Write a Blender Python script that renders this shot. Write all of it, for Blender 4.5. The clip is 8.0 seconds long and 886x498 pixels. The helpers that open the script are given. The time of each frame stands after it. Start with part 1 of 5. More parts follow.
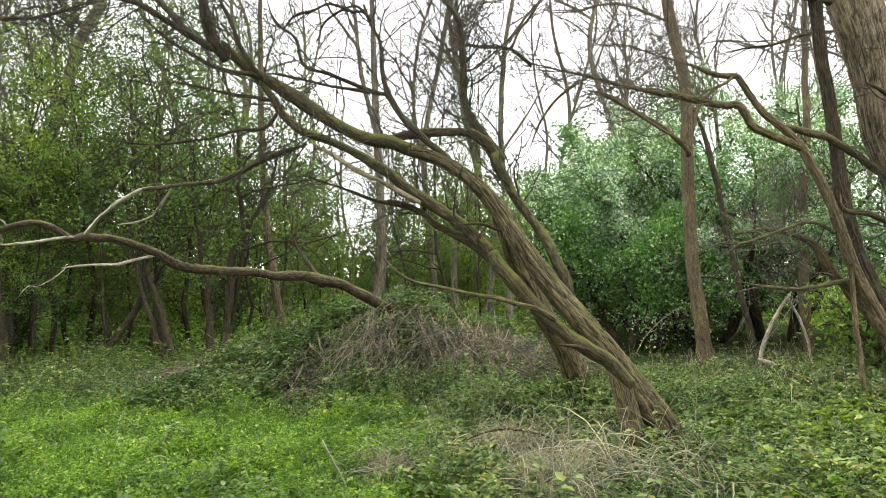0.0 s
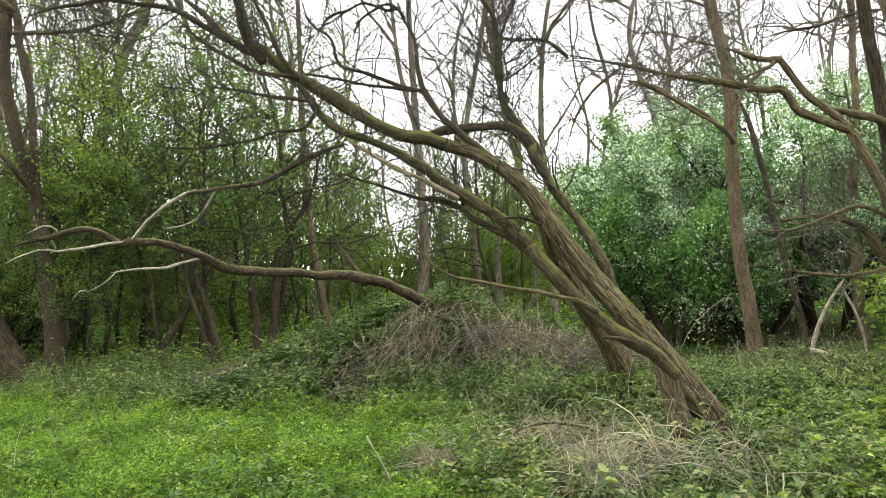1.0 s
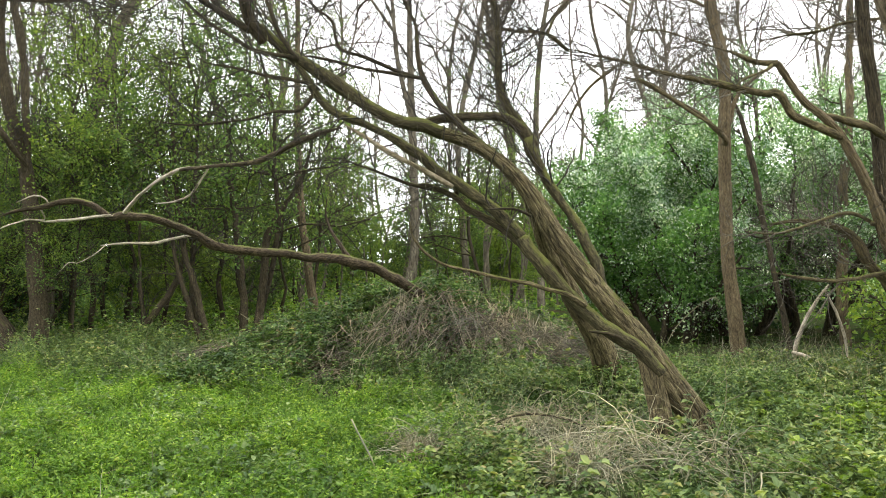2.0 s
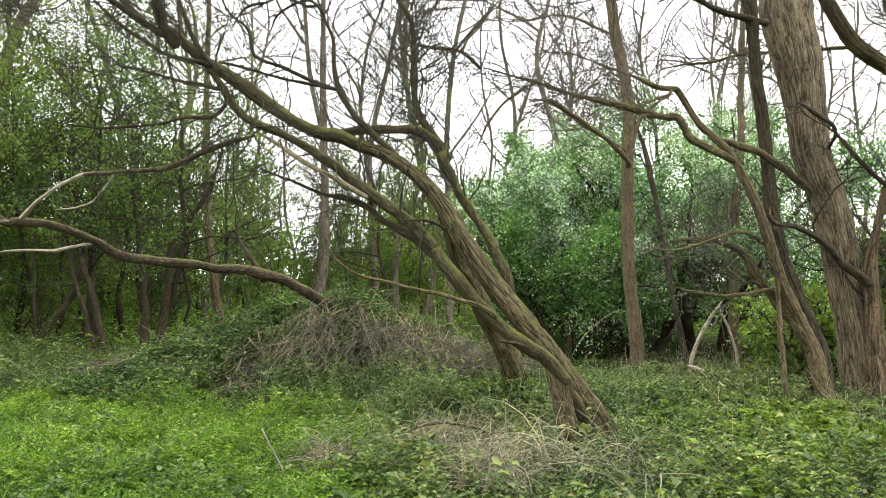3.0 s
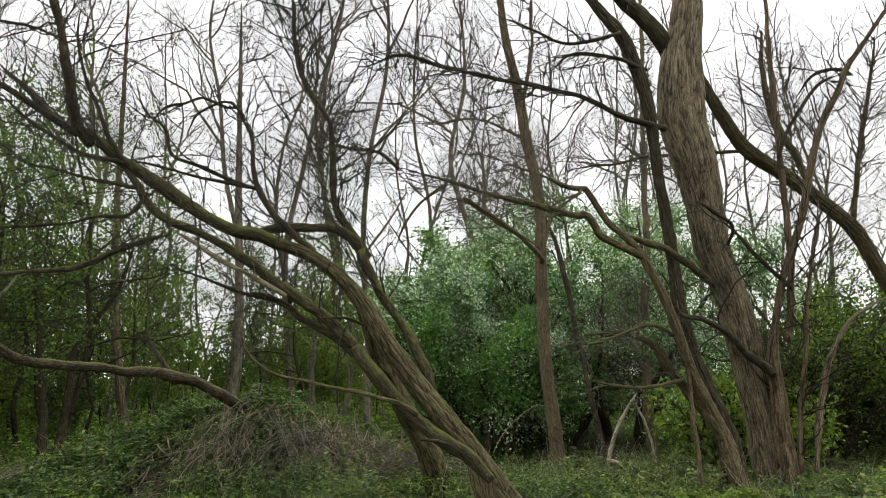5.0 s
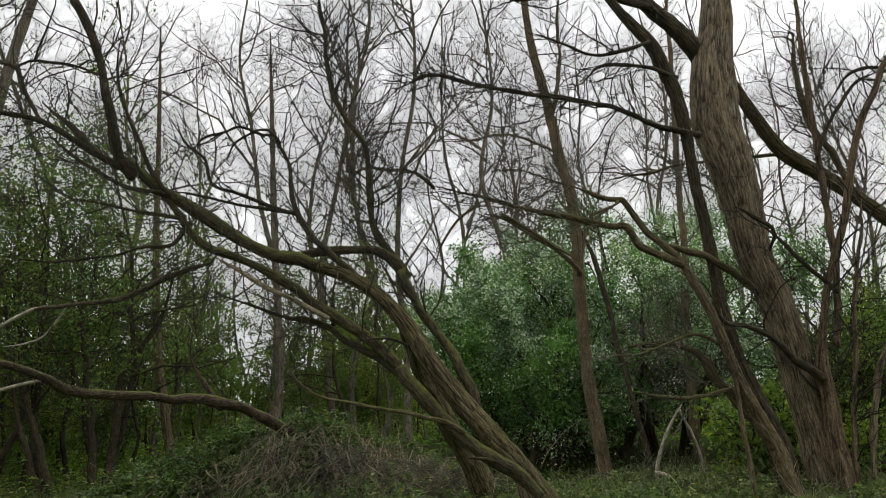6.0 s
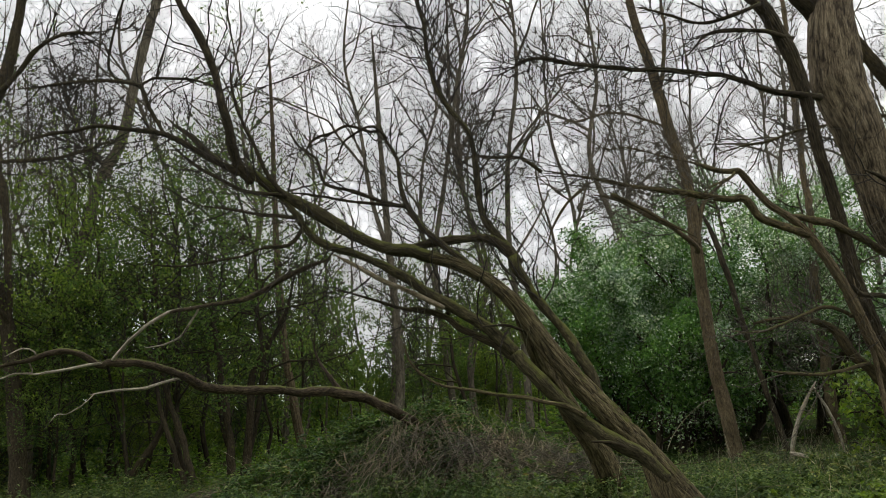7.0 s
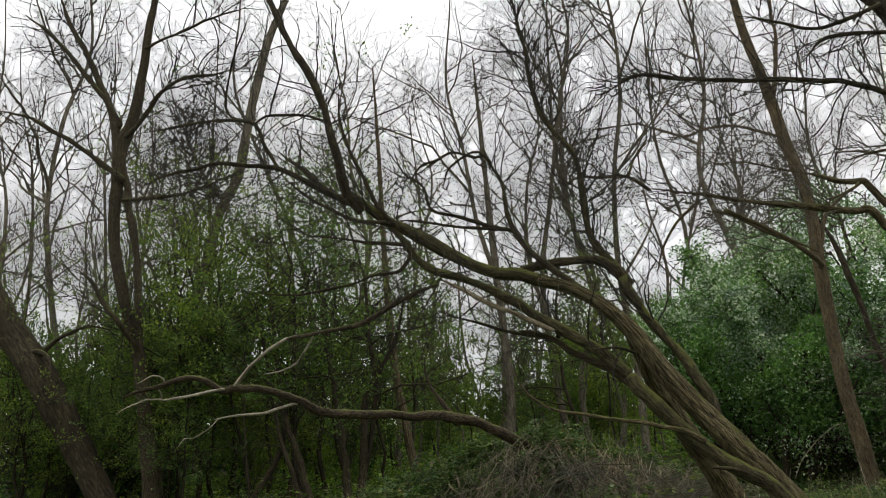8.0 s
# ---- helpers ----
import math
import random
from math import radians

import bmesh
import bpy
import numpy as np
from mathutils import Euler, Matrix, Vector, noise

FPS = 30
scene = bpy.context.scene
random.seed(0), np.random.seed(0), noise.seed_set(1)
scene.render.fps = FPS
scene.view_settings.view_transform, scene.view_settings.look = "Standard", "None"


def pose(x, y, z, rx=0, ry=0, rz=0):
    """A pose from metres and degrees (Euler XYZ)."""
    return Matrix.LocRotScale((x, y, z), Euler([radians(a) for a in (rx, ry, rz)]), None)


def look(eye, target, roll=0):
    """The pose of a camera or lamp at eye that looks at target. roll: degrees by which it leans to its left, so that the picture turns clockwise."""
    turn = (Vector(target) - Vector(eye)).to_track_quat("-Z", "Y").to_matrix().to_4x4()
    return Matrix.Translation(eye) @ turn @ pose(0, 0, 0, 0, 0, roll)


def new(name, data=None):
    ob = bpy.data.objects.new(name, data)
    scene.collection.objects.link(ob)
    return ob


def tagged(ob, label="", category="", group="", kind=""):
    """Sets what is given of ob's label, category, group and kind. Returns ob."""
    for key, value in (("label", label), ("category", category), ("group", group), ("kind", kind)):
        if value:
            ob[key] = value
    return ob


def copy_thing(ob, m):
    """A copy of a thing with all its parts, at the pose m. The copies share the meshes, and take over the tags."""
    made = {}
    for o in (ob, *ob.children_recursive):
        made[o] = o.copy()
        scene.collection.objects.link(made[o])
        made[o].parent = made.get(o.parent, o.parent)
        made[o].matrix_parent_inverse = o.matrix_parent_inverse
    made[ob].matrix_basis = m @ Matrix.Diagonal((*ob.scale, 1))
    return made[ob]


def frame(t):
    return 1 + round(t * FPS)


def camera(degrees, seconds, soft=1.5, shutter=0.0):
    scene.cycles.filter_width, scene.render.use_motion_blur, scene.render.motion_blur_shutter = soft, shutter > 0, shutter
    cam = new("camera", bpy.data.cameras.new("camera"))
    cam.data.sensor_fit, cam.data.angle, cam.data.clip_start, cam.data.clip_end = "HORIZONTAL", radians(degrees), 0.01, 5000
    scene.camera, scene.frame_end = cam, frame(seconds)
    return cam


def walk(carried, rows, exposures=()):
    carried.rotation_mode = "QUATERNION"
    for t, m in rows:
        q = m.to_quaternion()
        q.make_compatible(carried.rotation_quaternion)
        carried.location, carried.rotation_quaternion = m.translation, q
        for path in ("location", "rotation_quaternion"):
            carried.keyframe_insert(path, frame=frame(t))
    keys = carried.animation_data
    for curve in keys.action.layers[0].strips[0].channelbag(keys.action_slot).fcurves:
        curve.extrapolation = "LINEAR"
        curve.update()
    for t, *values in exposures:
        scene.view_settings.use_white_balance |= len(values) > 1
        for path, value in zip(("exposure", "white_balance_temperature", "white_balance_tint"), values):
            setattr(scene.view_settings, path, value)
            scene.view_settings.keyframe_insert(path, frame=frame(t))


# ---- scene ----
cam = camera(57.90, 8.0, soft=0.75)
walk(cam, [
    (0, pose(0.082, 0.080, 1.578, 91.74, 1.74, 2.72)),
    (0.5, pose(0.132, 0.081, 1.534, 92.19, 2.10, 3.57)),
    (1, pose(0.125, 0.087, 1.548, 91.76, 3.14, 5.96)),
    (1.2, pose(0.104, 0.086, 1.567, 91.32, 3.33, 7.70)),
    (1.5, pose(0.116, 0.092, 1.571, 91.13, 3.27, 5.92)),
    (1.7, pose(0.110, 0.076, 1.565, 90.91, 1.60, 6.15)),
    (2.8, pose(0.057, 0.013, 1.491, 91.18, -0.58, 0.23)),
    (3, pose(0.051, -0.019, 1.474, 92.21, -0.12, -1.54)),
    (3.5, pose(0.057, -0.030, 1.456, 96.04, -0.79, -2.77)),
    (3.8, pose(0.051, -0.026, 1.450, 96.21, -0.06, -4.89)),
    (4, pose(0.043, -0.035, 1.460, 96.78, 1.36, -5.35)),
    (4.5, pose(0.042, -0.069, 1.455, 97.31, 1.91, -6.66)),
    (4.7, pose(0.038, -0.060, 1.458, 97.99, 0.74, -7.70)),
    (5.8, pose(-0.057, -0.080, 1.483, 100.89, 3.22, -5.65)),
    (6, pose(-0.051, -0.071, 1.475, 100.39, 3.05, -4.78)),
    (6.5, pose(-0.050, -0.093, 1.458, 100.39, 3.48, -0.59)),
    (7, pose(-0.042, -0.093, 1.459, 100.13, 4.83, 3.68)),
    (7.2, pose(-0.040, -0.097, 1.464, 100.62, 4.78, 5.62)),
    (7.5, pose(-0.034, -0.100, 1.458, 101.01, 5.15, 9.16)),
    (8, pose(-0.048, -0.117, 1.476, 102.36, 4.95, 11.46)),
], exposures=[(0, 0.12), (1.7, 0.13), (2.8, 0.14), (3.5, -0.05), (4.0, -0.4), (4.5, -0.55), (5.8, -1.34), (6.5, -1.4), (7.0, -1.41), (8.0, -1.4)])

# world: a bright overcast sky with a soft sun
SUN_UP, SUN_TURN = radians(55), radians(35)
world = bpy.data.worlds.new("world")
scene.world = world
world.use_nodes = True
wn, wl = world.node_tree.nodes, world.node_tree.links
sky = wn.new("ShaderNodeTexSky")
sky.sky_type, sky.sun_disc = "NISHITA", False
sky.sun_elevation, sky.sun_rotation = SUN_UP, SUN_TURN
sky.dust_density, sky.air_density = 4.0, 1.0
cloud_noise = wn.new("ShaderNodeTexNoise")
cloud_noise.inputs["Scale"].default_value = 2.2
cloud_noise.inputs["Detail"].default_value = 4.0
cloud_ramp = wn.new("ShaderNodeValToRGB")
cloud_ramp.color_ramp.elements[0].position, cloud_ramp.color_ramp.elements[0].color = 0.35, (0.965, 0.975, 0.99, 1)
cloud_ramp.color_ramp.elements[1].position, cloud_ramp.color_ramp.elements[1].color = 0.62, (1.0, 1.0, 1.0, 1)
cloud_gain = wn.new("ShaderNodeVectorMath")
cloud_gain.operation = "SCALE"
cloud_gain.inputs["Scale"].default_value = 40.0
sky_mix = wn.new("ShaderNodeMix")
sky_mix.data_type = "RGBA"
sky_mix.inputs["Factor"].default_value = 0.85
wl.new(cloud_noise.outputs["Fac"], cloud_ramp.inputs["Fac"])
wl.new(cloud_ramp.outputs["Color"], cloud_gain.inputs[0])
wl.new(sky.outputs["Color"], sky_mix.inputs["A"])
wl.new(cloud_gain.outputs["Vector"], sky_mix.inputs["B"])
wl.new(sky_mix.outputs["Result"], wn["Background"].inputs["Color"])
wn["Background"].inputs["Strength"].default_value = 0.1

sun = new("sun", bpy.data.lights.new("sun", "SUN"))
sun.data.energy, sun.data.angle, sun.data.color = 1.0, radians(20), (1.0, 0.96, 0.9)
sun.matrix_world = look((math.sin(SUN_TURN) * 20, math.cos(SUN_TURN) * 20, 20 * math.tan(SUN_UP)), (0, 0, 0))

rng = np.random.default_rng(7)


# ---- materials ----
def node_material(name):
    m = bpy.data.materials.new(name)
    m.use_nodes = True
    return m, m.node_tree.nodes, m.node_tree.links


def ramp(nodes, links, source, stops):
    r = nodes.new("ShaderNodeValToRGB")
    els = r.color_ramp.elements
    while len(els) < len(stops):
        els.new(0.5)
    for e, (p, c) in zip(els, stops):
        e.position, e.color = p, (*c, 1)
    links.new(source, r.inputs["Fac"])
    return r.outputs["Color"]


def noise_node(nodes, links, vector, scale, detail=4.0, rough=0.6):
    n = nodes.new("ShaderNodeTexNoise")
    n.inputs["Scale"].default_value = scale
    n.inputs["Detail"].default_value = detail
    n.inputs["Roughness"].default_value = rough
    if vector is not None:
        links.new(vector, n.inputs["Vector"])
    return n.outputs["Fac"]


def mixed(nodes, links, fac, a, b, mode="MIX"):
    m = nodes.new("ShaderNodeMix")
    m.data_type, m.blend_type = "RGBA", mode
    for key, v in (("Factor", fac), ("A", a), ("B", b)):
        if isinstance(v, (int, float)):
            m.inputs[key].default_value = v
        elif isinstance(v, tuple):
            m.inputs[key].default_value = (*v, 1)
        else:
            links.new(v, m.inputs[key])
    return m.outputs["Result"]


def calc(nodes, links, op, a, b):
    m = nodes.new("ShaderNodeMath")
    m.operation, m.use_clamp = op, op in ("MULTIPLY", "SMOOTH_MIN")
    for i, v in enumerate((a, b)):
        if isinstance(v, (int, float)):
            m.inputs[i].default_value = v
        else:
            links.new(v, m.inputs[i])
    return m.outputs[0]


def bark_material(name, dark, mid, pale, moss, moss_amount, grain=26.0, relief=0.016, stretch=1.0, furrow_shade=0.0):
    m, n, l = node_material(name)
    co = n.new("ShaderNodeAttribute")
    co.attribute_name = "bark_co"
    geo = n.new("ShaderNodeNewGeometry")
    along = n.new("ShaderNodeMapping")
    along.inputs["Scale"].default_value = (1, 1, stretch)
    l.new(co.outputs["Vector"], along.inputs["Vector"])
    furrow = noise_node(n, l, along.outputs["Vector"], grain, 7.0, 0.72)
    stain = noise_node(n, l, geo.outputs["Position"], 2.3, 3.0)
    colour = ramp(n, l, furrow, [(0.36, dark), (0.5, mid), (0.66, pale)])
    flake = noise_node(n, l, co.outputs["Vector"], grain * 3.1, 3.0, 0.8)
    colour = mixed(n, l, 1.0, colour, ramp(n, l, flake, [(0.38, (0.55, 0.55, 0.56)), (0.62, (1.35, 1.33, 1.28))]), "MULTIPLY")
    # Dark bark furrows, with crevice shade painted in where the skin dips.
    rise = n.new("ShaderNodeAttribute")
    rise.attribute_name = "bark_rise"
    colour = mixed(n, l, furrow_shade, colour, mixed(n, l, 1.0, colour, ramp(n, l, rise.outputs["Fac"], [(0.04, (0.3, 0.27, 0.24)), (0.32, (0.92, 0.91, 0.89)), (0.9, (1.2, 1.19, 1.16))]), "MULTIPLY"))
    tint = ramp(n, l, stain, [(0.35, (0.78, 0.76, 0.74)), (0.65, (1.12, 1.1, 1.05))])
    colour = mixed(n, l, 1.0, colour, tint, "MULTIPLY")
    up = n.new("ShaderNodeSeparateXYZ")
    l.new(geo.outputs["Normal"], up.inputs[0])
    patch = noise_node(n, l, geo.outputs["Position"], 7.0, 5.0, 0.7)
    where = calc(n, l, "ADD", calc(n, l, "MULTIPLY", up.outputs["Z"], 0.5), patch)
    edge = n.new("ShaderNodeMapRange")
    edge.inputs["From Min"].default_value = 0.92 - moss_amount
    edge.inputs["From Max"].default_value = 1.12 - moss_amount
    l.new(where, edge.inputs["Value"])
    colour = mixed(n, l, edge.outputs["Result"], colour, moss)
    bsdf = n["Principled BSDF"]
    l.new(colour, bsdf.inputs["Base Color"])
    bsdf.inputs["Roughness"].default_value = 0.88
    bsdf.inputs["Specular IOR Level"].default_value = 0.25
    bump = n.new("ShaderNodeBump")
    bump.inputs["Distance"].default_value = relief
    bump.inputs["Strength"].default_value = 1.0
    l.new(furrow, bump.inputs["Height"])
    l.new(bump.outputs["Normal"], bsdf.inputs["Normal"])
    return m


def leaf_material(name, stops, translucent=0.4, rough=0.5, gloss=0.35, through_tint=(1.25, 1.3, 0.6)):
    m, n, l = node_material(name)
    geo = n.new("ShaderNodeNewGeometry")
    colour = ramp(n, l, geo.outputs["Random Per Island"], stops)
    big = noise_node(n, l, geo.outputs["Position"], 0.9, 3.0)
    colour = mixed(n, l, 1.0, colour, ramp(n, l, big, [(0.32, (0.62, 0.68, 0.66)), (0.68, (1.25, 1.2, 1.05))]), "MULTIPLY")
    clump = noise_node(n, l, geo.outputs["Position"], 4.5, 2.0)
    colour = mixed(n, l, 1.0, colour, ramp(n, l, clump, [(0.36, (0.68, 0.72, 0.76)), (0.64, (1.24, 1.2, 1.12))]), "MULTIPLY")
    bsdf = n["Principled BSDF"]
    l.new(colour, bsdf.inputs["Base Color"])
    bsdf.inputs["Roughness"].default_value = rough
    bsdf.inputs["Specular IOR Level"].default_value = gloss
    glow = n.new("ShaderNodeBsdfTranslucent")
    l.new(mixed(n, l, 1.0, colour, through_tint, "MULTIPLY"), glow.inputs["Color"])
    mix = n.new("ShaderNodeMixShader")
    mix.inputs[0].default_value = translucent
    l.new(bsdf.outputs[0], mix.inputs[1])
    l.new(glow.outputs[0], mix.inputs[2])
    l.new(mix.outputs[0], n["Material Output"].inputs["Surface"])
    return m


def ground_material():
    m, n, l = node_material("soil_and_turf")
    geo = n.new("ShaderNodeNewGeometry")
    fine = noise_node(n, l, geo.outputs["Position"], 14.0, 6.0, 0.7)
    wide = noise_node(n, l, geo.outputs["Position"], 0.8, 3.0)
    soil = ramp(n, l, fine, [(0.3, (0.025, 0.018, 0.012)), (0.7, (0.08, 0.06, 0.038))])
    turf = ramp(n, l, fine, [(0.3, (0.022, 0.04, 0.012)), (0.7, (0.055, 0.1, 0.025))])
    bsdf = n["Principled BSDF"]
    l.new(mixed(n, l, ramp(n, l, wide, [(0.35, (0.2, 0.2, 0.2)), (0.6, (0.95, 0.95, 0.95))]), soil, turf), bsdf.inputs["Base Color"])
    bsdf.inputs["Roughness"].default_value = 1.0
    bsdf.inputs["Specular IOR Level"].default_value = 0.0
    bump = n.new("ShaderNodeBump")
    bump.inputs["Distance"].default_value = 0.03
    l.new(fine, bump.inputs["Height"])
    l.new(bump.outputs["Normal"], bsdf.inputs["Normal"])
    return m


MOSS = (0.105, 0.112, 0.024)
BARK_LEAN = bark_material("ridged_tan_bark", (0.022, 0.018, 0.010), (0.112, 0.094, 0.052), (0.225, 0.195, 0.115), MOSS, 0.2, 84.0, 0.02, 0.7, furrow_shade=1.0)
BARK_LOG = bark_material("dead_brown_bark", (0.016, 0.012, 0.008), (0.062, 0.047, 0.03), (0.15, 0.12, 0.08), MOSS, 0.14, 80.0, furrow_shade=0.7)
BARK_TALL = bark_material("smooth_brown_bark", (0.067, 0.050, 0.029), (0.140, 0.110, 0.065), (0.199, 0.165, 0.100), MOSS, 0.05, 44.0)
BARK_RIGHT = bark_material("furrowed_grey_bark", (0.03, 0.023, 0.015), (0.15, 0.122, 0.082), (0.26, 0.225, 0.16), MOSS, 0.1, 60.0, 0.018, 0.5, furrow_shade=1.0)
BARK_RED = bark_material("reddish_bark", (0.042, 0.029, 0.018), (0.118, 0.088, 0.055), (0.205, 0.158, 0.104), MOSS, 0.06, 50.0, 0.02, 0.4, furrow_shade=1.0)
# Dark mossy bark; on the leaning tree's limbs its darkness stands in for shade.
BARK_MOSSY = bark_material("mossy_dark_bark", (0.02, 0.016, 0.009), (0.06, 0.049, 0.029), (0.12, 0.098, 0.058), MOSS, 0.22, 80.0)
BARK_DARK = bark_material("dark_bark", (0.017, 0.013, 0.009), (0.048, 0.039, 0.023), (0.091, 0.075, 0.045), MOSS, 0.1, 30.0)
BARK_OLIVE = bark_material("olive_bark", (0.035, 0.028, 0.015), (0.095, 0.077, 0.042), (0.165, 0.138, 0.076), MOSS, 0.18, 60.0, furrow_shade=0.7)
# Mossy, darker version of the tan bark with the limbs' shade in its colour.
BARK_LIMB = bark_material("mossy_shaded_limb_bark", (0.016, 0.014, 0.008), (0.058, 0.051, 0.026), (0.118, 0.105, 0.056), MOSS, 0.26, 70.0, furrow_shade=0.7)
# Grey-brown lightened so that distant haze is part of the bark colour.
BARK_FAR = bark_material("hazed_grey_brown_bark", (0.085, 0.074, 0.054), (0.155, 0.137, 0.104), (0.22, 0.198, 0.153), MOSS, 0.06, 20.0)
DEADWOOD = bark_material("bleached_deadwood", (0.22, 0.19, 0.14), (0.42, 0.38, 0.3), (0.6, 0.55, 0.46), MOSS, -0.2, 40.0)
SPLITWOOD = bark_material("split_yellow_wood", (0.1, 0.08, 0.045), (0.24, 0.2, 0.13), (0.42, 0.38, 0.29), MOSS, 0.1, 40.0)
TWIG = bark_material("twig_bark", (0.02, 0.017, 0.014), (0.044, 0.038, 0.03), (0.075, 0.065, 0.052), MOSS, 0.0, 40.0)
# Twig colour raised likewise, with the pallor of haze painted in.
TWIG_PALE = bark_material("hazed_pale_twig_bark", (0.065, 0.057, 0.046), (0.122, 0.11, 0.09), (0.185, 0.168, 0.142), MOSS, 0.0, 40.0)
STRAW = leaf_material("dry_straw", [(0.0, (0.12, 0.105, 0.072)), (0.5, (0.28, 0.255, 0.185)), (0.85, (0.47, 0.44, 0.34)), (1.0, (0.72, 0.69, 0.58))], 0.2, 0.7, 0.2)
CANE = leaf_material("dead_bramble_cane", [(0.0, (0.07, 0.056, 0.04)), (0.6, (0.2, 0.165, 0.12)), (1.0, (0.4, 0.35, 0.27))], 0.05, 0.7, 0.2)
GRASS = leaf_material("spring_grass", [(0.0, (0.058, 0.13, 0.02)), (0.5, (0.125, 0.25, 0.036)), (1.0, (0.22, 0.34, 0.07))], 0.4)
HERB = leaf_material("fresh_herb_leaf", [(0.0, (0.06, 0.11, 0.042)), (0.6, (0.145, 0.225, 0.078)), (1.0, (0.29, 0.36, 0.15))], 0.35)
BRAMBLE = leaf_material("bramble_leaf", [(0.0, (0.055, 0.1, 0.036)), (0.5, (0.135, 0.2, 0.068)), (0.9, (0.27, 0.32, 0.11)), (1.0, (0.28, 0.22, 0.12))], 0.3)
MOUND_LEAF = leaf_material("dark_bramble_leaf", [(0.0, (0.025, 0.06, 0.016)), (0.5, (0.07, 0.14, 0.035)), (0.9, (0.15, 0.24, 0.06)), (1.0, (0.2, 0.13, 0.07))], 0.3, 0.45, 0.4)
WEED = leaf_material("bright_weed_leaf", [(0.0, (0.06, 0.13, 0.018)), (0.5, (0.14, 0.26, 0.034)), (0.9, (0.25, 0.37, 0.06)), (1.0, (0.34, 0.42, 0.1))], 0.42)
LEAF_LIGHT = leaf_material("young_green_leaf", [(0.0, (0.08, 0.14, 0.026)), (0.6, (0.175, 0.265, 0.05)), (1.0, (0.29, 0.37, 0.09))], 0.5)
LEAF_MID = leaf_material("hawthorn_leaf", [(0.0, (0.05, 0.105, 0.026)), (0.6, (0.115, 0.2, 0.05)), (1.0, (0.21, 0.3, 0.085))], 0.45)
LEAF_DEEP = leaf_material("glossy_green_leaf", [(0.0, (0.06, 0.145, 0.036)), (0.6, (0.135, 0.28, 0.075)), (1.0, (0.28, 0.45, 0.2))], 0.55, 0.4, 0.5, (1.2, 1.3, 0.6))
# Leaf colour kept very dark to stand in for shade beneath trees.
LEAF_DARK = leaf_material("shade_dark_leaf", [(0.0, (0.018, 0.05, 0.016)), (1.0, (0.06, 0.12, 0.035))], 0.25, 0.4, 0.4)
# Pale leaf; the near-white end of the range paints sky highlights on it.
LEAF_PALE = leaf_material("pale_highlight_leaf", [(0.0, (0.13, 0.26, 0.09)), (0.4, (0.32, 0.47, 0.25)), (0.68, (0.64, 0.74, 0.6)), (1.0, (0.92, 0.94, 0.9))], 0.45, 0.7, 0.3, (1.05, 1.15, 1.0))


# ---- numbers and meshes ----
def hash3(i, j, k):
    h = (i * 374761393 + j * 668265263 + k * 2147483647 + 1013904223) & 0xFFFFFFFF
    h = ((h ^ (h >> 13)) * 1274126177) & 0xFFFFFFFF
    return ((h ^ (h >> 16)) & 0xFFFF) / 65535.0


def vnoise(p):
    """Smooth value noise, about -1 to 1, at points p (n, 3)."""
    i = np.floor(p).astype(np.int64)
    f = p - i
    f = f * f * (3 - 2 * f)
    out = np.zeros(len(p))
    for a in (0, 1):
        for b in (0, 1):
            for c in (0, 1):
                w = (f[:, 0] if a else 1 - f[:, 0]) * (f[:, 1] if b else 1 - f[:, 1]) * (f[:, 2] if c else 1 - f[:, 2])
                out += w * hash3(i[:, 0] + a, i[:, 1] + b, i[:, 2] + c)
    return out * 2 - 1


def fbm(p, octaves=3):
    return sum(vnoise(p * 2.0 ** k + 17.3 * k) * 0.5 ** k for k in range(octaves))


def unit(v):
    return v / np.maximum(np.linalg.norm(v, axis=-1, keepdims=True), 1e-9)


def mesh_of(name, verts, faces, co=None, smooth=True, rise=None):
    """A mesh from arrays: verts (n, 3), faces a list of (m, 3) or (m, 4) arrays."""
    me = bpy.data.meshes.new(name)
    faces = [f for f in faces if len(f)]
    me.vertices.add(len(verts))
    me.vertices.foreach_set("co", np.ascontiguousarray(verts, np.float32).ravel())
    loops = np.concatenate([f.ravel() for f in faces]).astype(np.int32)
    sizes = np.concatenate([np.full(len(f), f.shape[1]) for f in faces])
    me.loops.add(len(loops))
    me.loops.foreach_set("vertex_index", loops)
    me.polygons.add(len(sizes))
    me.polygons.foreach_set("loop_start", np.r_[0, np.cumsum(sizes)[:-1]].astype(np.int32))
    me.polygons.foreach_set("use_smooth", np.full(len(sizes), smooth))
    if co is not None:
        at = me.attributes.new("bark_co", "FLOAT_VECTOR", "POINT")
        at.data.foreach_set("vector", np.ascontiguousarray(co, np.float32).ravel())
    if rise is not None:
        at = me.attributes.new("bark_rise", "FLOAT", "POINT")
        at.data.foreach_set("value", np.ascontiguousarray(rise, np.float32).ravel())
    me.update(calc_edges=True)
    return me


def part(name, data, material, parent=None, label=""):
    """One mesh object, under parent where there is one. data: a mesh or a bmesh."""
    if isinstance(data, bmesh.types.BMesh):
        me = bpy.data.meshes.new(name)
        data.to_mesh(me)
        data.free()
        data = me
    data.materials.append(material)
    ob = new(name, data)
    if parent is not None:
        ob.parent = parent
        ob.matrix_parent_inverse = parent.matrix_world.inverted()
    return tagged(ob, label)


def thing(name, x, y, z, label, category, group=""):
    ob = new(name)
    ob.location = (x, y, z)
    ob.empty_display_size = 0.2
    bpy.context.view_layer.update()
    return tagged(ob, label, category, group)


